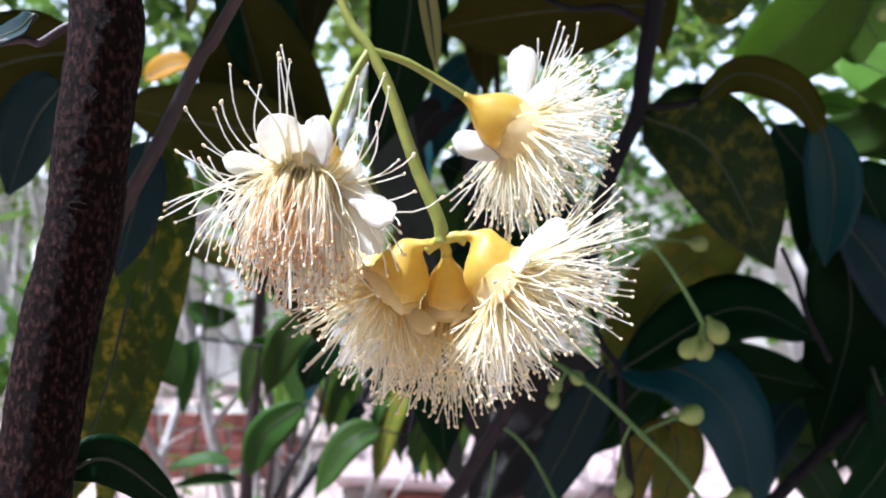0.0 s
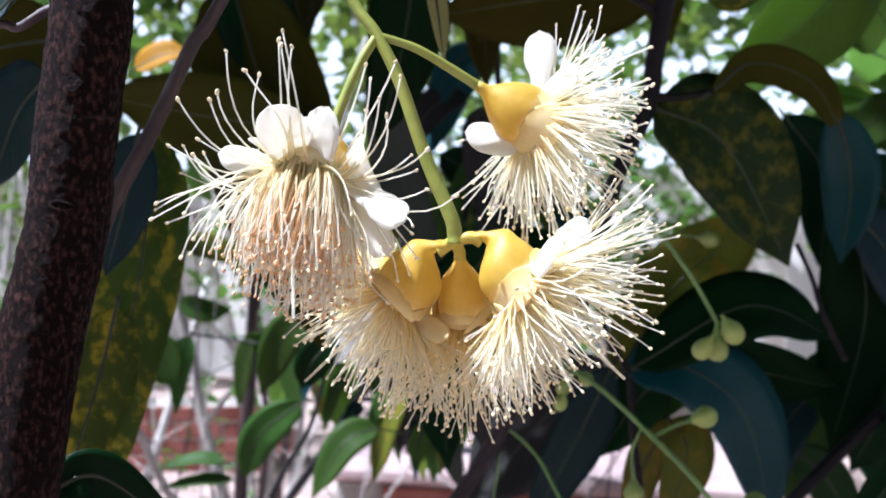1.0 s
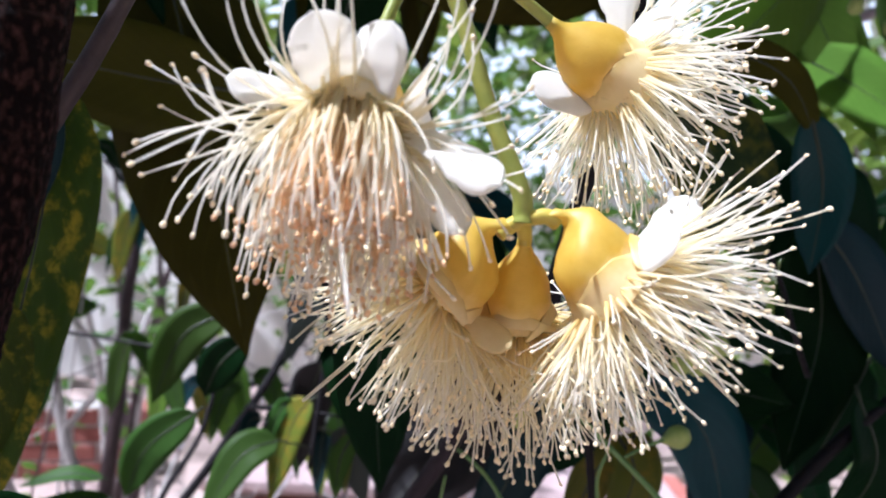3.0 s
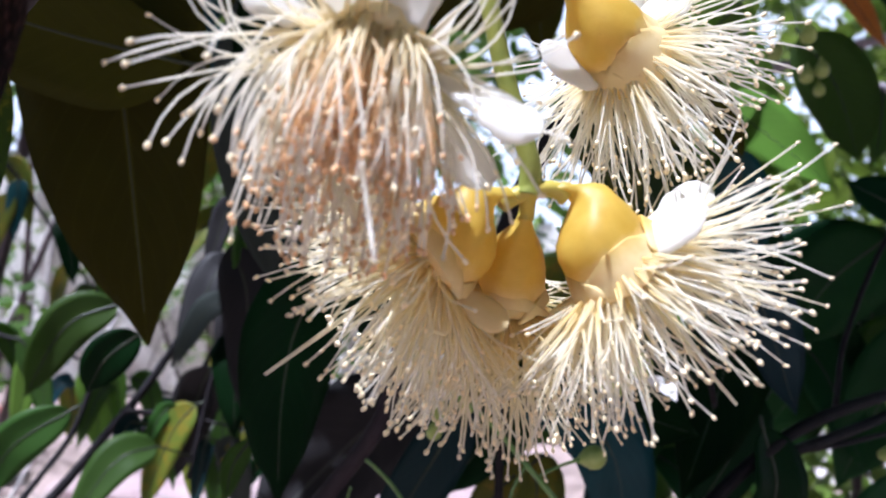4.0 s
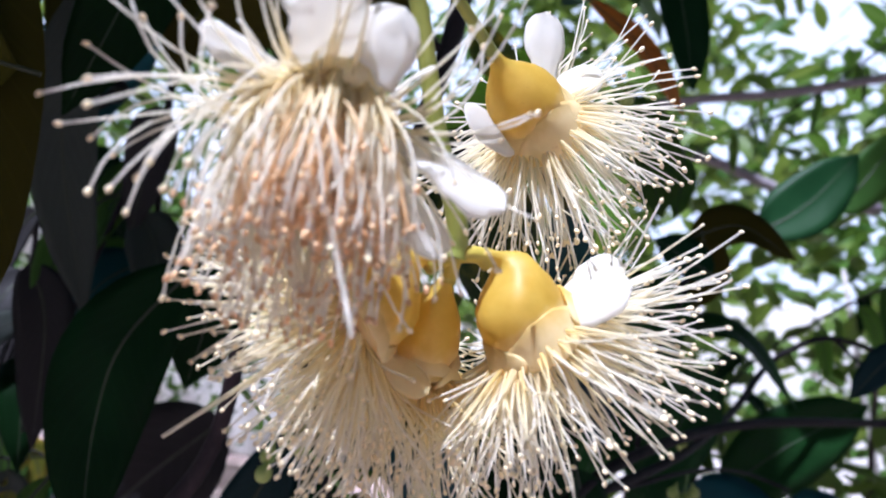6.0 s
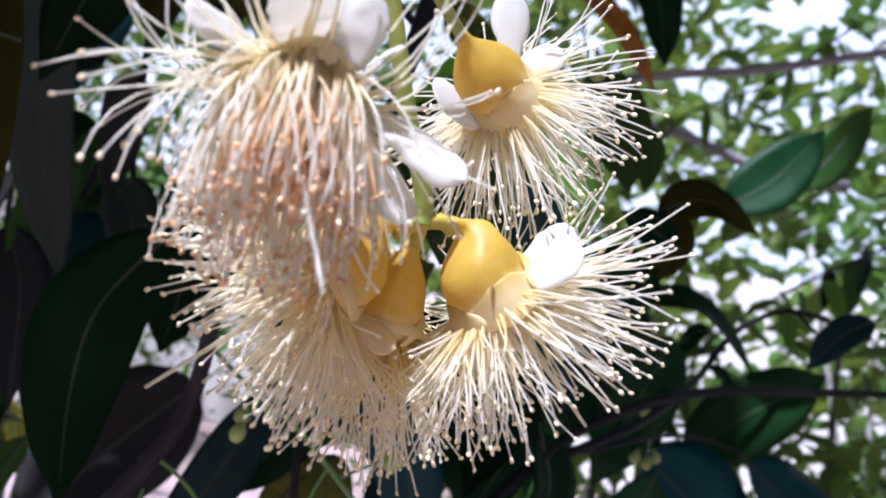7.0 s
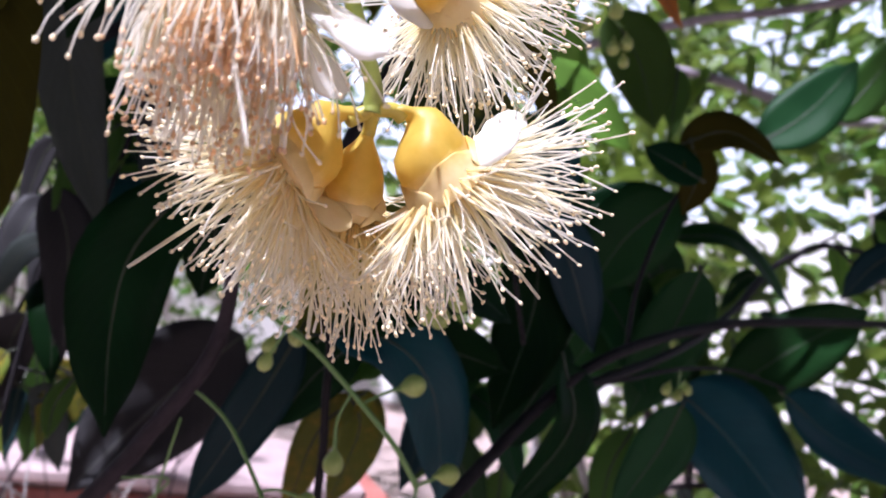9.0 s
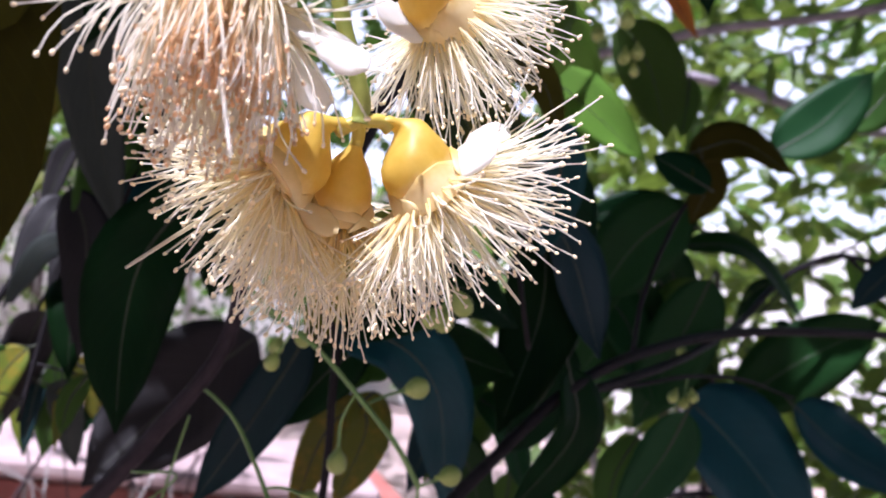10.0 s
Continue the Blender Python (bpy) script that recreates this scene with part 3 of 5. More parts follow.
leafy("leafy_branch", (0.123, 0.601, 1.035), "dark twig with leaves, shade put into their black-green",
    [([(0.100, 0.600, 1.088), (0.108, 0.600, 1.050), (0.122, 0.601, 1.027), (0.125, 0.601, 0.990), (0.133, 0.612, 0.934), (0.140, 0.635, 0.769)], 0.0022, 0.0028),
     ([(0.222, 0.579, 1.112), (0.232, 0.579, 1.090), (0.239, 0.579, 1.068), (0.263, 0.600, 1.037)], 0.0014, 0.0018)],
    [(((0.125, 0.601, 1.031), (0.202, 0.610, 1.071), (0.264, 0.620, 1.050)), 0.050, (0.0, -0.9, 0.5), LEAF_SHADED),
     (((0.133, 0.611, 1.032), (0.202, 0.620, 1.028), (0.273, 0.630, 1.014)), 0.048, (0.0, -0.9, -0.3), LEAF_SHADED),
     (((0.119, 0.601, 1.029), (0.161, 0.601, 1.030), (0.199, 0.601, 0.998), (0.217, 0.602, 0.922)), 0.055, (-0.3, -0.8, 0.5), LEAF_SHEEN_TEAL, "blue-grey glossy leaf hanging down"),
     (((0.284, 0.638, 1.138), (0.295, 0.639, 1.065), (0.267, 0.631, 0.972)), 0.064, (-0.3, -1.0, 0.2), LEAF_SHADED),
     (((0.275, 0.618, 1.136), (0.307, 0.619, 1.098), (0.339, 0.619, 1.035)), 0.045, (-0.4, -0.7, 0.6), LEAF_SHEEN_BLUE),
     (((0.344, 0.659, 1.039), (0.319, 0.660, 0.993), (0.295, 0.661, 0.951)), 0.05, (0.2, -1.0, 0.2), LEAF_SHADED),
     (((0.121, 0.651, 1.026), (0.096, 0.652, 0.972), (0.062, 0.653, 0.909)), 0.040, (0.1, -1.0, 0.2), LEAF_SHEEN_BLUE),
     (((0.165, 0.661, 0.987), (0.178, 0.662, 0.962), (0.162, 0.663, 0.908)), 0.040, (0.1, -1.0, 0.2), LEAF_YELLOW),
     (((0.200, 0.681, 1.002), (0.174, 0.681, 1.006), (0.149, 0.682, 0.975)), 0.03, (0.1, -0.9, 0.3), LEAF_GREEN),
    ])

leafy("leafy_branch", (0.154, 0.539, 0.913), "thin dark branches with broad leathery leaves",
    [([(0.123, 0.559, 0.857), (0.208, 0.565, 0.948), (0.284, 0.577, 1.013), (0.358, 0.592, 1.045), (0.462, 0.614, 1.068), (0.567, 0.625, 1.080), (0.695, 0.634, 1.090), (0.908, 0.632, 1.108)], 0.0044, 0.0036),
     ([(0.298, 0.581, 1.011), (0.415, 0.618, 1.041), (0.541, 0.684, 1.078), (0.627, 0.727, 1.122), (0.665, 0.727, 1.148), (0.730, 0.725, 1.168), (0.853, 0.716, 1.158)], 0.0036, 0.0028),
     ([(0.291, 0.585, 1.010), (0.361, 0.603, 1.019), (0.439, 0.628, 1.029), (0.522, 0.652, 1.030), (0.596, 0.658, 1.018)], 0.0022, 0.0012),
     ([(0.357, 0.604, 1.044), (0.371, 0.616, 1.091), (0.406, 0.628, 1.158), (0.422, 0.618, 1.188)], 0.0020, 0.0016),
     ([(0.730, 0.725, 1.166), (0.768, 0.717, 1.147), (0.844, 0.722, 1.144)], 0.0022, 0.0012)],
    [(((0.406, 0.628, 1.205), (0.437, 0.607, 1.220), (0.478, 0.585, 1.200)), 0.038, (-0.2, -0.85, 0.45), LEAF_BROWN),
     (((0.416, 0.610, 1.178), (0.395, 0.621, 1.188), (0.374, 0.632, 1.198)), 0.034, (-0.2, -0.9, 0.2), LEAF_SHADED),
     (((0.410, 0.620, 1.208), (0.420, 0.618, 1.184), (0.414, 0.624, 1.150)), 0.034, (-0.2, -0.9, 0.2), LEAF_BROWN),
     (((0.613, 0.738, 1.257), (0.651, 0.716, 1.294), (0.689, 0.692, 1.354)), 0.064, (-0.3, -0.8, 0.5), LEAF_MID, "broad fresh green leaf"),
     (((0.711, 0.728, 1.300), (0.737, 0.712, 1.343), (0.766, 0.693, 1.402)), 0.05, (-0.3, -0.9, 0.3), LEAF_GREEN),
     (((0.509, 0.744, 1.145), (0.575, 0.719, 1.150), (0.643, 0.697, 1.090)), 0.036, (-0.2, -0.6, 0.7), LEAF_MID),
     (((0.496, 0.690, 1.006), (0.547, 0.665, 0.963), (0.616, 0.631, 0.886)), 0.105, (-0.5, -0.8, 0.6), LEAF_SHEEN_TEAL, "broad teal leaf with a pale midrib"),
     (((0.597, 0.658, 1.012), (0.643, 0.635, 0.978), (0.721, 0.594, 0.948)), 0.075, (-0.5, -0.6, 0.8), LEAF_SHEEN_TEAL),
     (((0.282, 0.577, 1.029), (0.292, 0.574, 0.985), (0.260, 0.595, 0.922)), 0.046, (0.2, -0.9, 0.1), LEAF_SHADED),
     (((0.399, 0.583, 1.006), (0.388, 0.591, 0.969), (0.364, 0.607, 0.915)), 0.044, (-0.4, -0.9, 0.1), LEAF_MID),
     (((0.397, 0.631, 0.978), (0.386, 0.639, 0.945), (0.384, 0.642, 0.900)), 0.034, (-0.4, -0.9, 0.1), LEAF_GREEN),
     (((0.647, 0.779, 0.995), (0.712, 0.753, 1.052), (0.788, 0.720, 1.106)), 0.085, (-0.4, -0.9, 0.2), LEAF_MID),
     (((0.478, 0.660, 1.112), (0.465, 0.676, 1.051), (0.447, 0.697, 0.974)), 0.062, (-0.4, -0.9, 0.2), LEAF_MID),
     (((0.480, 0.733, 1.090), (0.457, 0.753, 1.044), (0.449, 0.767, 0.974)), 0.055, (-0.4, -0.9, 0.2), LEAF_MID),
     (((0.640, 0.581, 1.156), (0.616, 0.595, 1.138), (0.594, 0.609, 1.104)), 0.030, (-0.4, -0.7, 0.5), LEAF_SHEEN_BLUE),
     (((0.384, 0.711, 1.326), (0.412, 0.698, 1.286), (0.433, 0.690, 1.229)), 0.062, (-0.4, -0.9, 0.1), LEAF_GREEN),
     (((0.456, 0.697, 1.291), (0.457, 0.697, 1.266), (0.457, 0.699, 1.235)), 0.026, (-0.4, -0.9, 0.1), LEAF_GREEN),
     (((0.357, 0.807, 1.296), (0.405, 0.783, 1.265), (0.463, 0.753, 1.220)), 0.064, (-0.3, -0.9, 0.3), LEAF_LIT, "sunlit yellow-green leaf"),
     (((0.430, 0.649, 1.168), (0.398, 0.668, 1.130), (0.376, 0.683, 1.079)), 0.070, (-0.4, -0.9, 0.1), LEAF_MID),
     (((0.484, 0.689, 1.157), (0.438, 0.713, 1.166), (0.390, 0.740, 1.153)), 0.040, (-0.4, -0.9, 0.1), LEAF_SHADED),
     (((0.450, 0.709, 1.106), (0.434, 0.721, 1.063), (0.410, 0.736, 1.013)), 0.075, (-0.4, -0.9, 0.1), LEAF_MID),
     (((0.526, 0.725, 1.115), (0.513, 0.734, 1.070), (0.558, 0.712, 1.022)), 0.055, (-0.4, -0.9, 0.1), LEAF_GREEN),
    ])

leafy("leafy_branch", (0.012, 0.559, 1.124), "dark drooping leaves below the flowers on a purplish stem",
    [([(0.044, 0.555, 1.079), (0.053, 0.587, 1.035), (0.046, 0.592, 1.005), (0.028, 0.604, 0.970), (0.004, 0.620, 0.928), (-0.049, 0.653, 0.847)], 0.0040, 0.0060)],
    [(((0.036, 0.630, 1.112), (0.008, 0.640, 1.066), (0.002, 0.642, 1.018), (0.006, 0.635, 0.955)), 0.058, (-0.3, -1.0, 0.1), LEAF_SHADED, "broad black-green leaf hanging"),
     (((0.170, 0.935, 0.998), (0.112, 0.959, 0.932), (0.034, 0.954, 0.841)), 0.112, (-0.2, -0.9, 0.35), LEAF_SHADED_GREY, "broad dim purple-grey leaf"),
     (((0.065, 0.729, 1.127), (0.076, 0.728, 1.090), (0.073, 0.737, 1.036)), 0.050, (-0.2, -0.9, 0.1), LEAF_SHADED),
     (((0.162, 0.642, 1.026), (0.139, 0.656, 0.999), (0.117, 0.670, 0.958)), 0.04, (-0.3, -0.9, 0.2), LEAF_SHADED),
     (((0.175, 0.660, 0.986), (0.152, 0.674, 0.955), (0.140, 0.684, 0.889)), 0.028, (-0.3, -0.9, 0.2), LEAF_YELLOW),
     (((-0.025, 0.853, 1.105), (-0.007, 0.846, 1.063), (0.002, 0.846, 0.971)), 0.042, (-0.3, -0.9, 0.2), LEAF_SHADED_GREY),
     (((-0.013, 0.967, 0.994), (-0.001, 0.964, 0.924), (-0.002, 0.968, 0.863)), 0.032, (-0.3, -0.9, 0.2), LEAF_GREEN),
     (((0.056, 0.922, 1.138), (0.032, 0.936, 1.113), (-0.012, 0.960, 1.112)), 0.040, (-0.3, -0.9, 0.2), LEAF_GREEN),
    ], DIM_BARK)

leafy("leafy_branch", (0.503, 0.812, 1.606), "branch with a dead orange leaf and a dark leaf",
    [([(0.450, 0.815, 1.647), (0.501, 0.808, 1.553), (0.534, 0.807, 1.502)], 0.003, 0.002)],
    [(((0.421, 0.822, 1.459), (0.491, 0.808, 1.425), (0.552, 0.802, 1.371)), 0.036, (-0.4, -0.8, 0.5), LEAF_ORANGE, "curled dead orange leaf"),
     (((0.514, 0.823, 1.563), (0.545, 0.815, 1.483), (0.569, 0.811, 1.404)), 0.055, (-0.4, -0.9, 0.1), LEAF_SHADED),
    ])


def dense_branch(label, path, count, length, mats, seed, toward=(-0.3, -0.9, 0.1), reach=0.06, r=0.0035):
    """A stem with leaves hanging from it in turn on both sides."""
    rng = random.Random(seed)
    at = Vector(path[0])
    root = thing("leafy_branch", at, label, "branch", "leafy branches")
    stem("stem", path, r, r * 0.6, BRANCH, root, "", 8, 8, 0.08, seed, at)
    line = catmull(path, 12)
    for i in range(count):
        p = line[int((i + rng.random()) / count * (len(line) - 1))]
        out = Vector((rng.uniform(-1, 1), rng.uniform(-0.5, 0.5), rng.uniform(-0.5, 0.3)))
        b = p + out * reach * rng.uniform(0.2, 0.6)
        ln = length * rng.uniform(0.7, 1.15)
        d = (out * 0.8 + Vector((0, 0, -0.7))).normalized()
        nrm = Vector(toward) + Vector((rng.uniform(-0.5, 0.5), rng.uniform(-0.2, 0.2), rng.uniform(-0.3, 0.5)))
        leaf(root, (b, b + d * ln * 0.5 + Vector((0, 0, 0.01)), b + d * ln + Vector((0, 0, -0.02))), ln * rng.uniform(0.38, 0.5), nrm, rng.choice(mats), petiole=p)
    return root


# shade on these branches is also painted into their leaf colours
dense_branch("dim branch with hanging grey-green leaves in shade", [(-0.029, 1.009, 1.432), (-0.020, 1.014, 1.238), (-0.003, 1.048, 1.066), (-0.038, 1.097, 0.934)], 11, 0.085, (LEAF_SHADED_GREY, LEAF_GREEN, LEAF_SHEEN_TEAL, LEAF_YELLOW), 61)
dense_branch("shaded branch of dark leaves", [(0.053, 0.889, 1.345), (0.063, 0.893, 1.187), (0.086, 0.885, 1.081)], 8, 0.09, (LEAF_SHADED_GREY, LEAF_GREEN, LEAF_SHEEN_TEAL), 62)
dense_branch("branch behind the buds with shade in its black-green leaf colours", [(0.590, 0.799, 1.211), (0.493, 0.800, 1.108), (0.434, 0.814, 1.010), (0.406, 0.838, 0.859)], 10, 0.105, (LEAF_MID, LEAF_SHADED, LEAF_GREEN), 63)
dense_branch("shaded low branch of dark leaves", [(0.781, 0.713, 0.876), (0.622, 0.764, 0.903), (0.487, 0.817, 0.865), (0.319, 0.853, 0.823)], 11, 0.10, (LEAF_SHADED, LEAF_SHEEN_TEAL, LEAF_SHADED_GREY), 64)
dense_branch("shaded upper branch with dim leaves", [(-0.166, 0.715, 1.415), (-0.063, 0.736, 1.373), (0.055, 0.745, 1.378), (0.150, 0.744, 1.398)], 15, 0.11, (LEAF_BROWN, LEAF_SHADED, LEAF_BROWN), 65)
dense_branch("twig by the buds with shade in its black-green leaf colours", [(0.415, 0.758, 1.088), (0.367, 0.759, 1.040), (0.320, 0.760, 0.991), (0.272, 0.762, 0.943)], 7, 0.095, (LEAF_MID, LEAF_MID, LEAF_SHEEN_BLUE), 71, r=0.002)
dense_branch("low shaded twig of mixed green leaves", [(-0.170, 1.279, 0.931), (-0.054, 1.227, 0.935), (0.035, 1.188, 0.922), (0.127, 1.150, 0.890)], 12, 0.07, (LEAF_GREEN, LEAF_SHADED, LEAF_YELLOW, LEAF_SHEEN_TEAL), 72, r=0.002)
dense_branch("thin branch of green and dim leaves by the trunk", [(-0.419, 1.412, 1.297), (-0.278, 1.376, 1.183), (-0.195, 1.357, 1.084), (-0.122, 1.340, 1.012)], 13, 0.08, (LEAF_GREEN, LEAF_SHADED, LEAF_SHEEN_TEAL, LEAF_YELLOW), 73, r=0.0025)
dense_branch("low twig of small green leaves", [(-0.318, 1.191, 0.998), (-0.213, 1.159, 0.987), (-0.141, 1.139, 0.972), (-0.092, 1.125, 0.948)], 10, 0.075, (LEAF_GREEN, LEAF_GREEN, LEAF_LIT), 66, r=0.002)
dense_branch("low twig of small yellow-green leaves", [(-0.074, 0.963, 0.935), (-0.037, 0.951, 0.950), (0.012, 0.937, 0.946)], 6, 0.045, (LEAF_GREEN, LEAF_YELLOW, LEAF_SHEEN_BLUE), 67, r=0.002)

dense_branch("thin branch with hanging grey, olive and green leaves", [(-0.030, 0.900, 1.290), (-0.008, 0.930, 1.127), (-0.018, 0.940, 1.016), (-0.030, 0.925, 0.902)], 12, 0.085, (LEAF_GREY, LEAF_SHADED_GREY, LEAF_YELLOW, LEAF_SHADED, LEAF_GREEN), 81, r=0.003)
dense_branch("thin branch with dim green leaves", [(0.040, 0.830, 1.230), (0.020, 0.860, 1.113), (0.000, 0.866, 1.005)], 7, 0.080, (LEAF_GREEN, LEAF_GREY, LEAF_SHADED_GREY), 82, r=0.0025)
dense_branch("thin branch with scattered green leaves", [(1.348, 1.018, 1.354), (1.226, 1.086, 1.266), (1.107, 1.153, 1.150), (1.050, 1.189, 1.025)], 12, 0.075, (LEAF_GREEN, LEAF_LIT, LEAF_SHADED), 69, r=0.003)
# bright leaf colours painted in to make up for shade from overhead
dense_branch("thin branch with scattered green leaves", [(1.424, 1.179, 1.819), (1.283, 1.259, 1.665), (1.152, 1.331, 1.577), (1.093, 1.368, 1.458)], 9, 0.062, (LEAF_LIT, LEAF_LIT, LEAF_GREEN), 70, r=0.003)

# far thin branch crossing the light
leafy("leafy_branch", (0.903, 1.237, 1.552), "grey bare branch crossing before bright foliage",
    [([(0.760, 1.318, 1.492), (0.939, 1.217, 1.569), (1.080, 1.138, 1.610), (1.214, 1.063, 1.660), (1.399, 0.959, 1.734)], 0.0085, 0.0075),
     ([(1.378, 1.770, 1.684), (1.529, 1.689, 1.665), (1.720, 1.588, 1.617), (1.905, 1.487, 1.617)], 0.012, 0.016)], [], GREY_BARK)

leafy("leafy_branch", (-0.074, 1.059, 0.964), "forked dark stem with small green leaves",
    [([(-0.02, 1.065, 1.076), (-0.045, 1.064, 1.023), (-0.074, 1.059, 0.964), (-0.11, 1.049, 0.907), (-0.145, 1.036, 0.854), (-0.174, 1.022, 0.815)], 0.0036, 0.0052),
     ([(-0.12, 0.991, 0.994), (-0.123, 0.987, 0.963), (-0.135, 0.979, 0.918), (-0.158, 0.968, 0.878), (-0.173, 0.959, 0.847)], 0.0020, 0.0030),
     ([(-0.013, 1.052, 1.01), (-0.018, 1.049, 0.98), (-0.051, 1.046, 0.942), (-0.09, 1.045, 0.938)], 0.0018, 0.0030)],
    [(((-0.126, 0.853, 0.965), (-0.163, 0.854, 0.935), (-0.179, 0.855, 0.895)), 0.036, (0.2, -0.9, 0.3), LEAF_GREEN),
     (((-0.101, 0.802, 1.051), (-0.134, 0.802, 1.031), (-0.154, 0.803, 0.980)), 0.036, (0.2, -0.9, 0.3), LEAF_GREEN),
     (((-0.083, 0.752, 1.035), (-0.102, 0.752, 1.016), (-0.111, 0.753, 0.993)), 0.03, (0.2, -0.9, 0.3), LEAF_SHADED),
     (((-0.319, 1.003, 1.012), (-0.300, 1.004, 0.987), (-0.287, 1.004, 0.956)), 0.045, (0.2, -0.9, 0.3), LEAF_GREEN),
     (((-0.206, 0.905, 0.897), (-0.235, 0.905, 0.901), (-0.274, 0.905, 0.890)), 0.016, (0.1, -0.6, 0.8), LEAF_GREEN),
     (((-0.200, 0.905, 0.880), (-0.229, 0.905, 0.880), (-0.268, 0.906, 0.872)), 0.016, (0.1, -0.6, 0.8), LEAF_GREEN),
     (((-0.006, 0.702, 0.979), (-0.015, 0.703, 0.961), (-0.017, 0.703, 0.939)), 0.016, (0.2, -0.9, 0.3), LEAF_GREEN),
    ])


# ---- flower buds on thin stalks ----
def bud_parts(parent, at, toward, r, origin):
    """A pear-shaped bud with a rounded cap of folded petals; toward is the way it points."""
    z = Vector(toward).normalized()
    x = z.orthogonal().normalized()
    y = z.cross(x)
    prof = [(0.15, -1.75), (0.22, -1.35), (0.50, -0.98), (0.86, -0.55), (1.0, -0.05), (0.96, 0.4), (0.90, 0.5), (0.78, 0.75), (0.50, 1.0), (0.2, 1.1), (0.02, 1.12)]
    bm = bmesh.new()
    rings = []
    for rr, zz in prof:
        rings.append([bm.verts.new((x * math.cos(a) + y * math.sin(a)) * rr * r * (1 + 0.03 * math.sin(4 * a)) + z * zz * r) for a in (2 * math.pi * k / 14 for k in range(14))])
    for a, b in zip(rings, rings[1:]):
        for k in range(14):
            bm.faces.new((a[k], a[(k + 1) % 14], b[(k + 1) % 14], b[k]))
    bm.faces.new(rings[0][::-1])
    bm.faces.new(rings[-1])
    return part("bud", bm, BUD, parent, "", Vector(at) - Vector(origin))


def bud_cluster(at, label, stalks, buds):
    root = thing("bud_cluster", at, label, "flower buds", "bud clusters")
    for pts, r0, r1 in stalks:
        stem("stalk", pts, r0, r1, THIN_STALK, root, "", 8, 7, 0.03, 2, at)
    for p, d, r in buds:
        bud_parts(root, p, d, r, at)
    return root


bud_cluster((0.113, 0.524, 1.121), "three round green buds on a thin stalk",
    [([(0.110, 0.524, 1.124), (0.123, 0.524, 1.114), (0.139, 0.524, 1.093), (0.150, 0.525, 1.075), (0.155, 0.525, 1.066)], 0.0011, 0.0013),
     ([(0.155, 0.525, 1.066), (0.153, 0.525, 1.059), (0.148, 0.525, 1.054)], 0.001, 0.0011),
     ([(0.155, 0.525, 1.066), (0.156, 0.525, 1.059), (0.157, 0.528, 1.054)], 0.001, 0.0011),
     ([(0.155, 0.525, 1.066), (0.160, 0.525, 1.065), (0.161, 0.522, 1.063)], 0.001, 0.0011)],
    [((0.147, 0.525, 1.051), (-0.5, 0.2, -0.8), 0.0058), ((0.157, 0.530, 1.050), (0.1, 0.1, -1), 0.0060), ((0.162, 0.520, 1.061), (0.4, -0.2, -0.7), 0.0064)])
bud_cluster((0.166, 0.542, 0.950), "green buds along a drooping thin stalk",
    [([(0.163, 0.542, 0.953), (0.146, 0.542, 0.975), (0.124, 0.547, 0.997), (0.096, 0.555, 1.023), (0.073, 0.565, 1.038), (0.054, 0.571, 1.053)], 0.0017, 0.0013),
     ([(0.126, 0.546, 0.998), (0.138, 0.546, 1.004), (0.147, 0.546, 1.007)], 0.0008, 0.001),
     ([(0.118, 0.548, 1.002), (0.113, 0.551, 0.986), (0.115, 0.553, 0.969)], 0.0007, 0.001),
     ([(0.163, 0.542, 0.953), (0.171, 0.542, 0.956), (0.178, 0.542, 0.959)], 0.0009, 0.001),
     ([(0.163, 0.542, 0.953), (0.163, 0.542, 0.945), (0.158, 0.542, 0.936)], 0.0009, 0.001),
     ([(0.073, 0.565, 1.038), (0.081, 0.566, 1.034), (0.086, 0.566, 1.030)], 0.0007, 0.0008),
     ([(0.080, 0.562, 1.032), (0.077, 0.566, 1.023), (0.074, 0.568, 1.017)], 0.0007, 0.0008)],
    [((0.155, 0.546, 1.009), (0.9, -0.1, 0.25), 0.0064), ((0.115, 0.553, 0.962), (0.05, 0, -1), 0.0060), ((0.183, 0.542, 0.960), (0.9, 0.1, 0.1), 0.0062),
     ((0.156, 0.542, 0.932), (-0.4, 0, -0.9), 0.006), ((0.088, 0.566, 1.028), (0.6, 0, -0.5), 0.0045), ((0.073, 0.568, 1.013), (-0.3, 0, -0.9), 0.0045), ((0.075, 0.571, 1.022), (-0.3, 0, -0.9), 0.0045)])
bud_cluster((0.080, 0.555, 0.937), "thin forked green stalk with small buds",
    [([(0.082, 0.554, 0.934), (0.072, 0.569, 0.957), (0.060, 0.581, 0.978), (0.044, 0.594, 0.991), (0.034, 0.600, 0.990)], 0.0013, 0.0009),
     ([(0.011, 0.592, 0.943), (0.033, 0.580, 0.945), (0.020, 0.588, 0.927)], 0.0007, 0.0006),
     ([(0.039, 0.598, 0.975), (0.035, 0.602, 0.946), (0.032, 0.604, 0.923)], 0.0007, 0.0008),
     ([(0.078, 0.561, 0.944), (0.086, 0.557, 0.946), (0.097, 0.551, 0.944)], 0.0008, 0.0009)],
    [((0.101, 0.549, 0.943), (0.9, 0, -0.2), 0.0040)])
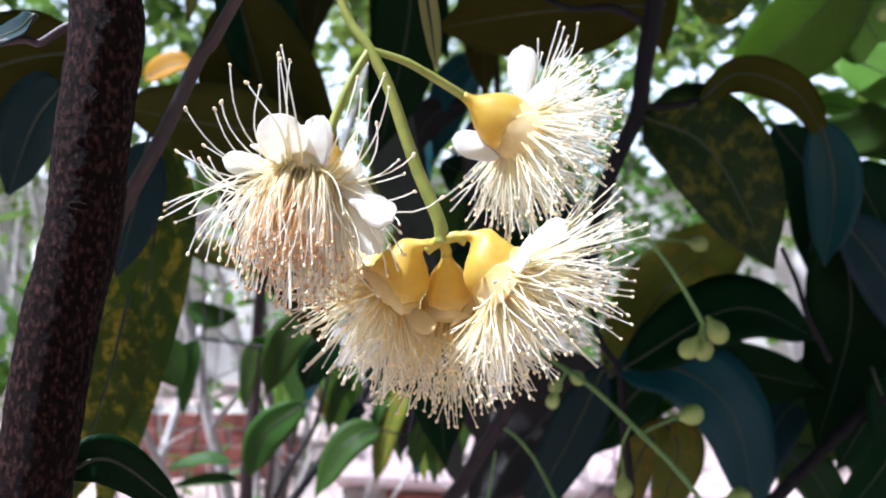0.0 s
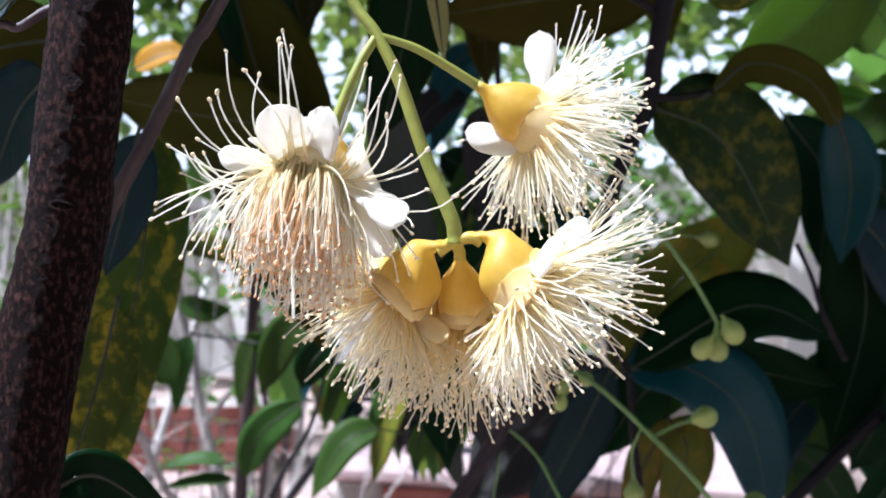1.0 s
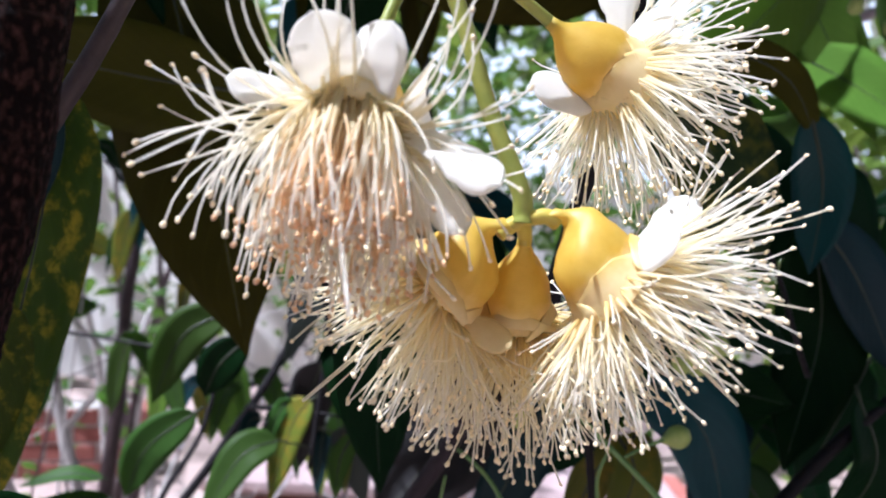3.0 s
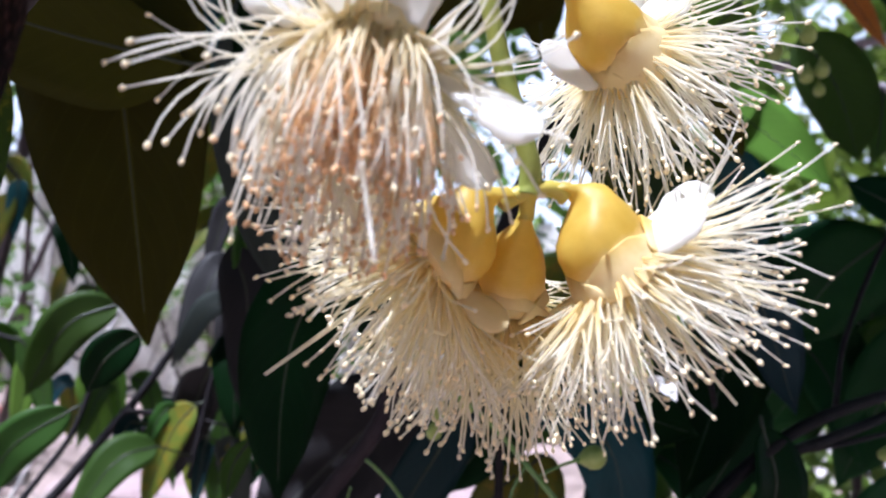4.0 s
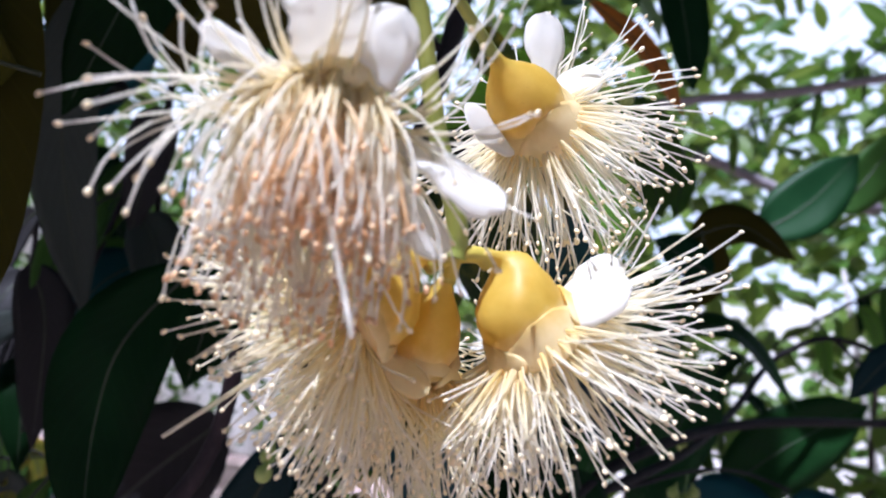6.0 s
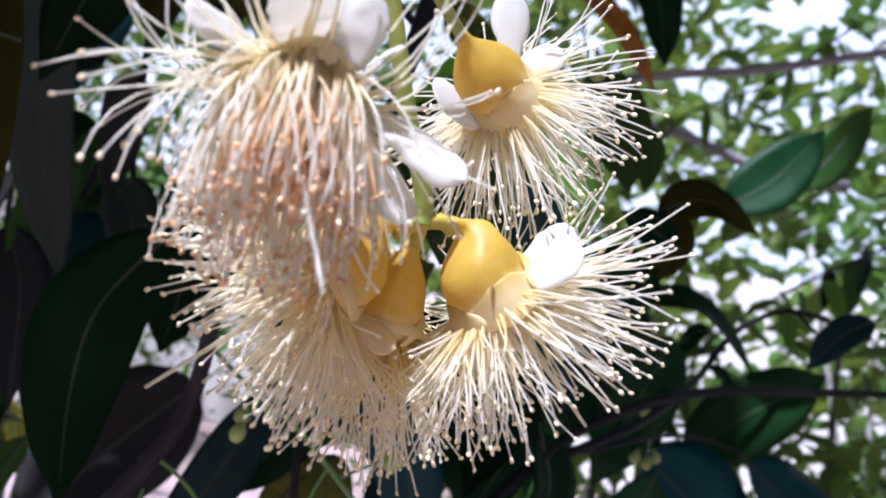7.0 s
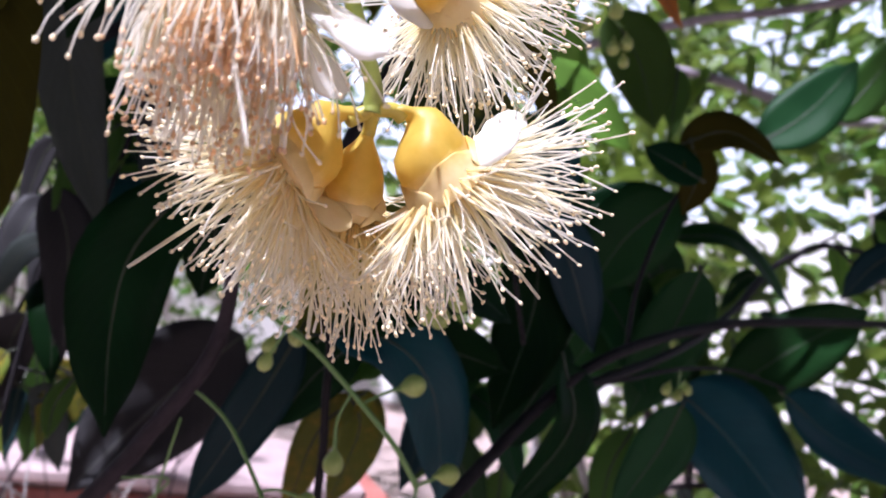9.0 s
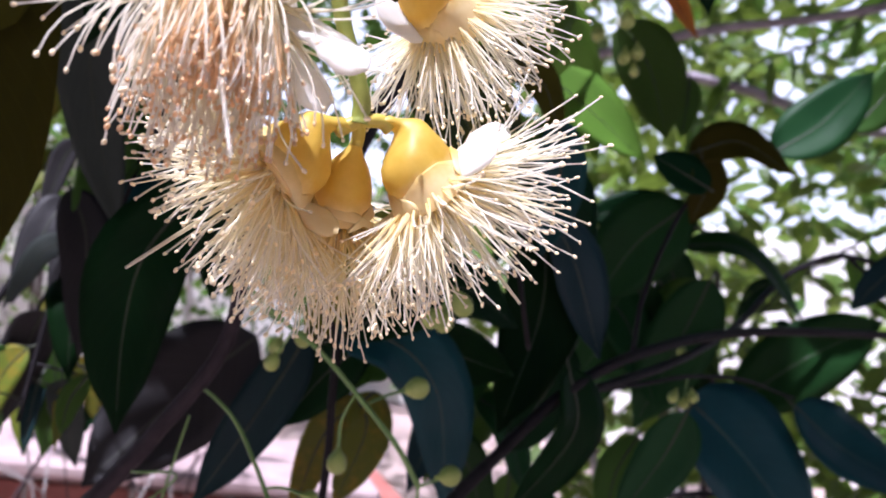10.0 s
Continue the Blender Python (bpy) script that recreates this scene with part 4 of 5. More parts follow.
bud_cluster((0.345, 0.664, 1.329), "small blurred green buds by a dark leaf",
    [([(0.335, 0.668, 1.341), (0.348, 0.663, 1.306), (0.358, 0.658, 1.294)], 0.001, 0.001)],
    [((0.352, 0.661, 1.307), (0.2, 0, -1), 0.0062), ((0.354, 0.661, 1.277), (0, 0, -1), 0.0055), ((0.363, 0.656, 1.282), (0.2, 0, -1), 0.0055), ((0.339, 0.680, 1.296), (-0.4, 0, -1), 0.006), ((0.363, 0.657, 1.267), (0.2, 0, -1), 0.0045)])
bud_cluster((0.180, 0.619, 1.115), "single pale green bud on a thin stalk",
    [([(0.140, 0.629, 1.116), (0.160, 0.629, 1.118), (0.175, 0.619, 1.116)], 0.0007, 0.0008)],
    [((0.180, 0.619, 1.115), (0.9, 0, -0.1), 0.0055)])
bud_cluster((0.438, 0.640, 1.033), "tiny green buds below a thin twig",
    [([(0.445, 0.637, 1.027), (0.445, 0.638, 1.011), (0.438, 0.642, 1.005)], 0.0006, 0.0006)],
    [((0.437, 0.642, 1.010), (-0.4, 0, -1), 0.0045), ((0.446, 0.638, 1.006), (0, 0, -1), 0.0042), ((0.451, 0.634, 1.012), (0.4, 0, -1), 0.0045), ((0.438, 0.640, 1.047), (0, 0, 1), 0.0042)])


# ---- the open flowers ----
def frame_to(at, axis, twist=0.0):
    z = Vector(axis).normalized()
    q = z.to_track_quat("Z", "Y").to_matrix().to_4x4()
    return Matrix.Translation(at) @ q @ pose(0, 0, 0, 0, 0, twist)


def lathe(prof, sides=32, lump=0.0, seed=0, close=True, hook=None):
    """A turned body; hook shifts the rings behind its neck to one side."""
    bm = bmesh.new()
    tall = max(z for _, z in prof)
    rings = []
    for r, z in prof:
        ring = []
        for k in range(sides):
            a = 2 * math.pi * k / sides
            rr = r * (1 + lump * noise.noise(Vector((math.cos(a) * 1.3 + seed, math.sin(a) * 1.3, z * 90))))
            ring.append(bm.verts.new((rr * math.cos(a), rr * math.sin(a), z)))
            if hook:
                ring[-1].co += hook * math.exp(-(((z / tall - 0.20) / 0.17) ** 2))
        rings.append(ring)
    for a, b in zip(rings, rings[1:]):
        for k in range(sides):
            bm.faces.new((a[k], a[(k + 1) % sides], b[(k + 1) % sides], b[k]))
    if close:
        bm.faces.new(rings[0][::-1])
        bm.faces.new(rings[-1])
    return bm


def lobe(a, r_in, z_in, length, width, tilt, cup, seed, thick=0.0005, nu=26, nv=8, round_at=None, face=None, wrinkle=0.05, wrap=None):
    """A rounded cupped lobe, fixed at angle a on a ring, that leans outward from the axis by tilt degrees."""
    bm = bmesh.new()
    out, side, up = Vector((math.cos(a), math.sin(a), 0)), Vector((-math.sin(a), math.cos(a), 0)), Vector((0, 0, 1))
    t = radians(tilt)
    ahead = out * math.sin(t) + up * math.cos(t)
    nrm = out * math.cos(t) - up * math.sin(t)
    if face is not None:
        side = ahead.cross(face).normalized()
        nrm = side.cross(ahead)
    root = out * r_in + up * z_in
    sheets = []
    for s in (0.5, -0.5):
        rows = []
        for i in range(nu + 1):
            u = i / nu
            w = width * 0.5 * max(0.12, math.sqrt(max(0.0, 1 - (abs(u - 0.52) / 0.52) ** 2.4))) if u > 0.1 else width * 0.5 * (0.45 + 2.0 * u)
            if round_at:
                w = width * 0.5 * max(0.5 + 0.35 * u / round_at if u < round_at else 0.06, math.sqrt(max(0.0, 1 - (abs(u - round_at) * length / (0.74 * width)) ** 2.6)))
            row = []
            for k in range(nv + 1):
                v = 2 * k / nv - 1
                lift = -cup * length * ((u - 0.35) ** 2 * 0.9 + (v * w / width) ** 2 * 1.4)
                if wrap:
                    lift -= (v * w) ** 2 / (2 * wrap)
                lift += wrinkle * length * noise.noise(Vector((u * 3.0 + seed, v * 1.8, seed * 2.1)))
                if round_at and k == 0:
                    w *= 1.0 + 2.0 * wrinkle * noise.noise(Vector((u * 9, seed, 0)))
                q = root + ahead * u * length * (1 - (0.02 if round_at else 0.10) * v * v * u) + side * v * w + nrm * (lift + s * thick)
                row.append(bm.verts.new(q))
            rows.append(row)
        sheets.append(rows)
    a_, b_ = sheets
    for i in range(nu):
        for k in range(nv):
            bm.faces.new((a_[i][k], a_[i][k + 1], a_[i + 1][k + 1], a_[i + 1][k]))
            bm.faces.new((b_[i][k], b_[i + 1][k], b_[i + 1][k + 1], b_[i][k + 1]))
        bm.faces.new((a_[i][0], a_[i + 1][0], b_[i + 1][0], b_[i][0]))
        bm.faces.new((a_[i][nv], b_[i][nv], b_[i + 1][nv], a_[i + 1][nv]))
    bm.faces.new([*a_[nu], *b_[nu][::-1]])
    bm.faces.new([*a_[0][::-1], *b_[0]])
    return bm


def anther_mesh(material, name):
    bm = bmesh.new()
    bmesh.ops.create_uvsphere(bm, u_segments=7, v_segments=5, radius=1)
    for v in bm.verts:
        v.co = Vector((v.co.x * 0.00060, v.co.y * 0.00052, v.co.z * 0.00085))
        if abs(v.co.x) < 0.0001:
            v.co.y *= 0.7
    me = bpy.data.meshes.new(name)
    bm.to_mesh(me)
    bm.free()
    me.shade_smooth()
    me.materials.append(material)
    return me


ANTHER_MESH = anther_mesh(ANTHER, "anther")
ANTHER_OLD_MESH = anther_mesh(ANTHER_OLD, "anther_brown")


def filament_line(way, length, bend, rng):
    segs = 7
    p = Vector((0, 0, 0))
    d = Vector(way).normalized()
    wob = Vector((rng.gauss(0, 1), rng.gauss(0, 1), rng.gauss(0, 1))) * 0.065
    turn = rng.uniform(0, 6.28)
    line = [p.copy()]
    for i in range(segs):
        d = (d + Vector(bend) / segs + wob * (0.8 + math.sin(i * 0.9 + turn))).normalized()
        p = p + d * length / segs
        line.append(p.copy())
    return line, d


def stamen(parent, root, way, length, bend, material, head, rng, r=0.00030):
    """A filament that leaves root along way and bends, with an anther on its end."""
    line, d = filament_line(way, length, bend, rng)
    n = len(line) - 1
    bm = bmesh.new()
    sweep(bm, line, [r * (1.0 - 0.25 * i / n + 0.7 * max(0, 1 - 2.5 * i / n)) for i in range(n + 1)], 6, along=bm.verts.layers.float.new("along"))
    ob = part("stamen", bm, material, parent, "", root)
    a = new("anther", head)
    a.parent = ob
    tilt = (d + Vector((rng.uniform(-1, 1), rng.uniform(-1, 1), rng.uniform(-1, 1))) * 0.7).normalized()
    a.matrix_local = Matrix.Translation(line[-1] + d * 0.0003) @ tilt.to_track_quat("Z", "Y").to_matrix().to_4x4() @ Matrix.Diagonal((*[rng.uniform(0.7, 1.1)] * 3, 1))
    return ob


def stamen_mass(parent, makers, materials, name, rng, r=0.00026, head=0.0006):
    """The rest of the brush, past counting, as one mesh; makers gives root, way, length, bend and the slot of its thread."""
    bm = bmesh.new()
    lay = bm.verts.layers.float.new("along")
    for root, way, length, bend, slot in makers:
        line, d = filament_line(way, length, bend, rng)
        n = len(line) - 1
        k = rng.uniform(0.8, 1.2)
        before = len(bm.faces)
        sweep(bm, [root + p for p in line], [r * (1.15 - 0.3 * i / n) for i in range(n + 1)], 5, along=lay)
        bm.faces.ensure_lookup_table()
        mid = len(bm.faces)
        e = root + line[-1]
        sweep(bm, [e - d * head * 0.9, e - d * head * 0.2, e + d * head * 0.5, e + d * head * 1.1], [r, head * 0.75 * k, head * 0.7 * k, r * 0.6], 5)
        bm.faces.ensure_lookup_table()
        for f in bm.faces[before:mid]:
            f.material_index = slot % (len(materials) - 1)
        for f in bm.faces[mid:]:
            f.material_index = len(materials) - 1
    return tagged(part(name, bm, materials, parent), kind="stuff")


def flower(at, axis, label, seed, size=1.0, twist=0.0, count=230, petals=(), sepal_tilt=(35, 35, 35, 35), spread=(8, 95), reach=(0.024, 0.033),
           filament=None, droop=0.0, pistil=0.040, pistil_bend=(0, 0, 0), old=0, calyx=(1.0, 1.0), more=0, shut=0.3, bag=False, sepal_len=1.0, thin=0.0, thin_at=0.55, lift=0.0, hook=None, sepal_skin=None):
    """An open flower: pear-shaped calyx, four sepals, cupped petals, a nectar disc, a pistil and a brush of stamens."""
    rng = random.Random(seed)
    m = frame_to(at, axis, twist)
    root = thing("flower", at, label, "flower", "flowers of the cluster", m=m)
    down = m.to_3x3().inverted() @ Vector((0, 0, -1))
    L, R = 0.0220 * size * calyx[0], 0.0100 * size * calyx[1]
    prof = [(0.19, -0.05), (0.19, 0.05), (0.22, 0.12), (0.31, 0.19), (0.47, 0.26), (0.64, 0.34), (0.80, 0.45), (0.90, 0.57), (0.95, 0.70), (0.98, 0.84), (1.0, 0.94), (0.95, 1.0), (0.86, 1.01), (0.82, 0.96), (0.5, 0.90), (0.1, 0.88)] if bag else [(0.17, -0.04), (0.19, 0.05), (0.23, 0.12), (0.34, 0.20), (0.54, 0.30), (0.74, 0.42), (0.88, 0.55), (0.97, 0.70), (1.0, 0.82), (1.0, 0.92), (0.95, 1.0), (0.86, 1.01), (0.82, 0.96), (0.5, 0.90), (0.1, 0.88)]
    part("calyx", lathe([(r * R, z * L) for r, z in prof], 36, 0.12, seed, True, m.to_3x3().inverted() @ Vector(hook) if hook else None), CALYX, root, "waxy yellow calyx")
    if old:
        part("disc_rim", lathe([(0.55 * R, 0.98 * L), (0.60 * R, 1.05 * L), (0.72 * R, 1.10 * L), (0.88 * R, 1.10 * L), (1.00 * R, 1.03 * L), (1.02 * R, 0.96 * L), (0.92 * R, 0.88 * L)], 40, 0.10, seed + 9), RIM, root, "pale yellow thickened rim")
    part("nectar_disc", lathe([(0.90 * R, 0.95 * L), (0.88 * R, 1.00 * L), (0.78 * R, (1.01 if old else 1.07) * L), (0.64 * R, 0.99 * L), (0.4 * R, 0.95 * L), (0.1 * R, 0.93 * L)], 36, 0.05, seed + 5), DISC, root)
    to_world = m.to_3x3().inverted()
    to = to_world @ Vector((-0.3, -1, -0.2))
    a0 = math.atan2(to.y, to.x)
    for k, tilt in enumerate(sepal_tilt):
        a = math.pi / 2 * k + a0
        part("sepal", lobe(a, 0.955 * R, 0.76 * L, 0.0125 * size * sepal_len, 0.0205 * size, tilt, 0.10, seed + k, 0.0008, wrinkle=0.02, wrap=1.0 * R), sepal_skin or CALYX, root)
    for centre, wd, *skin in petals:
        q = m.inverted() @ Vector(centre)
        a, gap = math.atan2(q.y, q.x), Vector((q.xy.length - 0.93 * R, q.z - 0.96 * L))
        ln = gap.length + 0.74 * wd
        turned = to_world @ Vector((-0.30, -0.85, 0.55))
        part("petal", lobe(a, 0.93 * R, 0.96 * L, ln, wd, math.degrees(math.atan2(gap.x, gap.y)), 0.22 if skin else 0.12, seed + a, 0.0004, round_at=gap.length / ln, face=turned, wrinkle=0.045 if old else 0.02), skin[0] if skin else PETAL, root)
    bm = bmesh.new()
    line = catmull([(0, 0, 0.93 * L), Vector((0, 0, 0.93 * L + pistil * 0.5)) + Vector(pistil_bend) * 0.25, Vector((0, 0, 0.93 * L + pistil)) + Vector(pistil_bend)], 6)
    sweep(bm, line, [0.00078 - 0.00003 * i for i in range(len(line))], 8, along=bm.verts.layers.float.new("along"))
    part("pistil", bm, FILAMENT_WHITE if old else FILAMENT, root)
    mats = filament or (FILAMENT, FILAMENT_WHITE)
    front = to_world @ Vector((-0.20, -0.97, 0.0))

    def brush(n):
        for i in range(n):
            a = 2 * math.pi * (i * 0.61803 + rng.uniform(-0.02, 0.02))
            f = (i + 0.5) / n
            th = radians(spread[0] + (spread[1] - spread[0]) * f**0.75 + rng.uniform(-7, 7)) * (1 - shut * max(0, math.cos(a - a0)))
            out = Vector((math.cos(a), math.sin(a), 0))
            to_eye = (out * math.sin(th) + Vector((0, 0, math.cos(th)))).dot(front)
            if to_eye > thin_at and rng.random() < thin:
                continue
            rr = R * (0.60 + 0.30 * f)
            way = out * math.sin(th) + Vector((0, 0, math.cos(th)))
            ln = size * rng.uniform(*reach) * (1 + 0.06 * noise.noise(Vector((a, f, seed))))
            ln *= 1 + lift * max(0, -out.dot(down))
            bend = down * droop * rng.uniform(0.5, 1.3) + out * (0.30 - 0.45 * f) * rng.uniform(0.3, 1)
            yield out * rr + Vector((0, 0, 1.02 * L)), way, ln, bend, i

    z_axis = Vector(axis).normalized()
    right = (Vector((1, 0, 0)) - z_axis * z_axis.x).normalized()
    high = right.cross(z_axis)
    high = high if high.z > 0 else -high
    sky = Vector((0, 0, 1))

    def ringed(phi):
        return right * math.cos(phi) + high * math.sin(phi)

    def local(out, way, ln, bend, slot, reach_in=0.86):
        return to_world @ (out * reach_in * R) + Vector((0, 0, 1.08 * L)), to_world @ way, size * ln, to_world @ bend, slot

    def drape(n, white=2):
        """Threads that hang from the disc like a bell: white round the sides, browned and crumpled in front."""
        for i in range(n):
            if i % white == 1:
                out = ringed(math.pi / 2 + rng.gauss(0, 0.75)) * rng.uniform(0.35, 1.0)
                way = z_axis * rng.uniform(0.45, 0.9) + out * rng.uniform(0.0, 0.45) + right * rng.gauss(0, 0.28)
                bend = -sky * rng.uniform(1.6, 3.2) + right * rng.gauss(0.05, 0.35) + Vector((0, rng.gauss(0, 0.4), 0))
                yield local(out, way, rng.uniform(0.013, 0.027), bend, 0, rng.uniform(0.6, 0.95))
            else:
                phi = rng.uniform(0, 2 * math.pi)
                if abs(phi - math.pi / 2) < 0.5 and rng.random() < 0.5:
                    phi += math.pi
                out = ringed(phi)
                way = z_axis * rng.uniform(0.5, 0.9) + out * rng.uniform(0.35, 0.85) * (0.45 if out.dot(high) > 0.35 else 1) + right * rng.gauss(0, 0.12)
                bend = -sky * rng.uniform(1.5, 3.0) - out * rng.uniform(0.0, 0.7) + right * rng.gauss(0, 0.25)
                yield local(out, way, rng.uniform(0.020, 0.030), bend, 1, rng.uniform(0.66, 1.0) if out.dot(high) > 0.35 else 0.86)

    def fan(n):
        """Threads that still stand out to both sides and arch upward."""
        for i in range(n):
            side = 1 if i % 5 in (1, 3) else -1
            out = ringed((0.15 if side > 0 else math.pi - 0.15) + rng.gauss(0, 0.5))
            rise = rng.uniform(0.0, 0.6) if rng.random() < (0.34 if side < 0 else 0.55) else rng.uniform(-0.7, -0.02)
            way = out * 0.9 + right * side * 0.6 + sky * (rise - 0.15) * 0.6 + z_axis * rng.uniform(-0.1, 0.5)
            bend = sky * (rng.uniform(0.6, 2.4) if rise >= 0 else -rng.uniform(-0.3, 1.8)) - right * side * rng.uniform(0.0, 0.9) + z_axis * rng.gauss(0, 0.4)
            yield local(out, way, rng.uniform(0.021, 0.035), bend, 2)
        for i in range(n // 7):
            out = ringed(math.pi / 2 + rng.uniform(-0.9, 0.7))
            yield local(out, out + sky * 0.5 + right * rng.gauss(0, 0.25), rng.uniform(0.026, 0.036), sky * 0.5 + right * rng.gauss(0, 0.3), 2)

    for root_at, way, ln, bend, _ in brush(count):
        stamen(root, root_at, way, ln, bend, rng.choice(mats), ANTHER_MESH, rng)
    if old:
        for root_at, way, ln, bend, slot in [*drape(old), *fan(52)]:
            stamen(root, root_at, way, ln, bend, FILAMENT_WHITE if slot else FILAMENT_OLD, ANTHER_MESH if slot == 2 or slot and rng.random() < 0.35 else ANTHER_OLD_MESH, rng, 0.00031)
    if more:
        stamen_mass(root, ((p, w, ln * rng.uniform(0.55, 0.95), b, i) for p, w, ln, b, i in brush(more)), [*mats, ANTHER], "stamen_brush", rng)
    if old:
        stamen_mass(root, drape(180, 3), [FILAMENT_OLD, FILAMENT_WHITE, ANTHER_OLD], "withered_brush", rng, 0.00028)
    return root


NODE, JOINT = Vector((-0.0242, 0.2959, 1.1696)), Vector((0.0003, 0.2945, 1.1068))
A1 = Vector((-0.20, -0.66, -0.72)).normalized()
DISC1 = Vector((-0.0415, 0.2755, 1.1230))
BASE1 = DISC1 - A1 * 0.0235
A3 = Vector((0.84, 0.24, -0.47))
A1_BEND = (frame_to(DISC1, A1).to_3x3().inverted() @ (Vector((-0.042, 0.248, 1.0848)) - DISC1)) - Vector((0, 0, 0.046))
BASE3 = Vector((0.0076, 0.3037, 1.1557))
BASE4 = Vector((0.0065, 0.2933, 1.1072))
BASE2 = Vector((-0.0030, 0.2960, 1.1045))
BASE5 = Vector((0.0020, 0.2985, 1.1030))

cluster = thing("flower_stalk", JOINT, "green forked flower stalk", "flower stalk")
stem("main_stalk", [(-0.0439, 0.3028, 1.2383), (-0.0341, 0.2987, 1.1869), NODE, (-0.0174, 0.2951, 1.1560), (-0.0087, 0.2945, 1.1316), (-0.0010, 0.2938, 1.1140), JOINT + Vector((0, 0, 0.0015)), JOINT - Vector((0, 0, 0.001))], 0.0015, 0.0026, STALK, cluster, "", 14, 8, 0.05, 1, JOINT)
stem("pedicel", [NODE, NODE.lerp(BASE1, 0.35) + Vector((-0.001, 0, 0.0005)), NODE.lerp(BASE1, 0.7) + Vector((-0.001, 0, 0)), BASE1], 0.0014, 0.0016, STALK, cluster, "", 12, 8, 0.05, 2, JOINT)
stem("pedicel", [NODE, (-0.0120, 0.2979, 1.1660), (-0.0006, 0.3010, 1.1602), BASE3 + A3.normalized() * 0.001], 0.0012, 0.0016, STALK, cluster, "", 12, 8, 0.05, 3, JOINT)
stem("pedicel", [JOINT, BASE4 + Vector((-0.001, 0, 0.0005)), BASE4 + Vector((0.002, 0, -0.001))], 0.0019, 0.0019, PEDICEL, cluster, "", 12, 6, 0.04, 4, JOINT)
stem("pedicel", [JOINT, BASE2 + Vector((0.0005, 0, 0.0005)), BASE2 + Vector((-0.002, 0, -0.0015))], 0.0019, 0.0019, PEDICEL, cluster, "", 12, 6, 0.04, 5, JOINT)
stem("pedicel", [JOINT, (JOINT + BASE5) / 2, BASE5, BASE5 + Vector((0, 0.0005, -0.002))], 0.0019, 0.0018, PEDICEL, cluster, "", 12, 6, 0.04, 6, JOINT)

flower(BASE1, A1, "ageing cream flower with browned stamens hanging", 11, count=0, size=1.08, pistil=0.046, pistil_bend=A1_BEND,
       petals=(((-0.0468, 0.2660, 1.1340), 0.0140), ((-0.0382, 0.2670, 1.1335), 0.0130), ((-0.0187, 0.2600, 1.1145), 0.0095), ((-0.0219, 0.2679, 1.1066), 0.0085), ((-0.0600, 0.2720, 1.1290), 0.009)), sepal_tilt=(152, 152, 152, 152), sepal_skin=PETAL, filament=(FILAMENT_WHITE,), old=330, sepal_len=0.5)
flower(BASE3, A3, "cream flower with white petals seen from its calyx", 23, size=0.96, count=280, more=110, spread=(8, 92), reach=(0.024, 0.037), droop=0.25,
       petals=(((0.0279, 0.3127, 1.1687), 0.0108), ((0.0332, 0.3039, 1.1567), 0.0095), ((0.0125, 0.3073, 1.1400), 0.0125)), sepal_tilt=(20, 15, 20, 15), filament=(FILAMENT_WHITE,))
flower(BASE2, (-0.68, 0.30, -0.67), "fully open cream flower with brush of stamens", 31, count=298, more=260, calyx=(0.98, 1.06), bag=True, sepal_len=0.36, thin=0.75, thin_at=0.42, spread=(3, 90), reach=(0.024, 0.034), droop=0.08, pistil=0.046, hook=(-0.0028, 0.0, 0.0030), shut=0.0,
       petals=(((-0.0060, 0.2945, 1.0800), 0.0075, SEPAL),), sepal_tilt=(34, 38, 24, 30), filament=(FILAMENT, FILAMENT, FILAMENT_WHITE))
flower(BASE4, (0.72, -0.14, -0.67), "fully open cream flower with white petals", 47, count=298, more=170, calyx=(0.92, 1.08), bag=True, thin=0.7, thin_at=0.50, lift=0.22, spread=(3, 86), reach=(0.024, 0.036), droop=-0.06, pistil=0.042, hook=(0.0030, 0.0, 0.0034), shut=0.15, sepal_len=0.80,
       petals=(((0.0252, 0.2760, 1.1019), 0.0112), ((0.0350, 0.2877, 1.1090), 0.0092)), sepal_tilt=(14, 20, 16, 20), filament=(FILAMENT, FILAMENT_WHITE, FILAMENT_WHITE, FILAMENT_WHITE))
flower(BASE5, (0.06, 0.46, -0.88), "cream flower behind with yellow calyx", 59, count=190, more=60, spread=(6, 80), reach=(0.026, 0.036), droop=0.2, calyx=(1.05, 0.82), sepal_len=0.25,
       petals=(((0.0031, 0.3250, 1.0723), 0.012, SEPAL),), filament=(FILAMENT,))


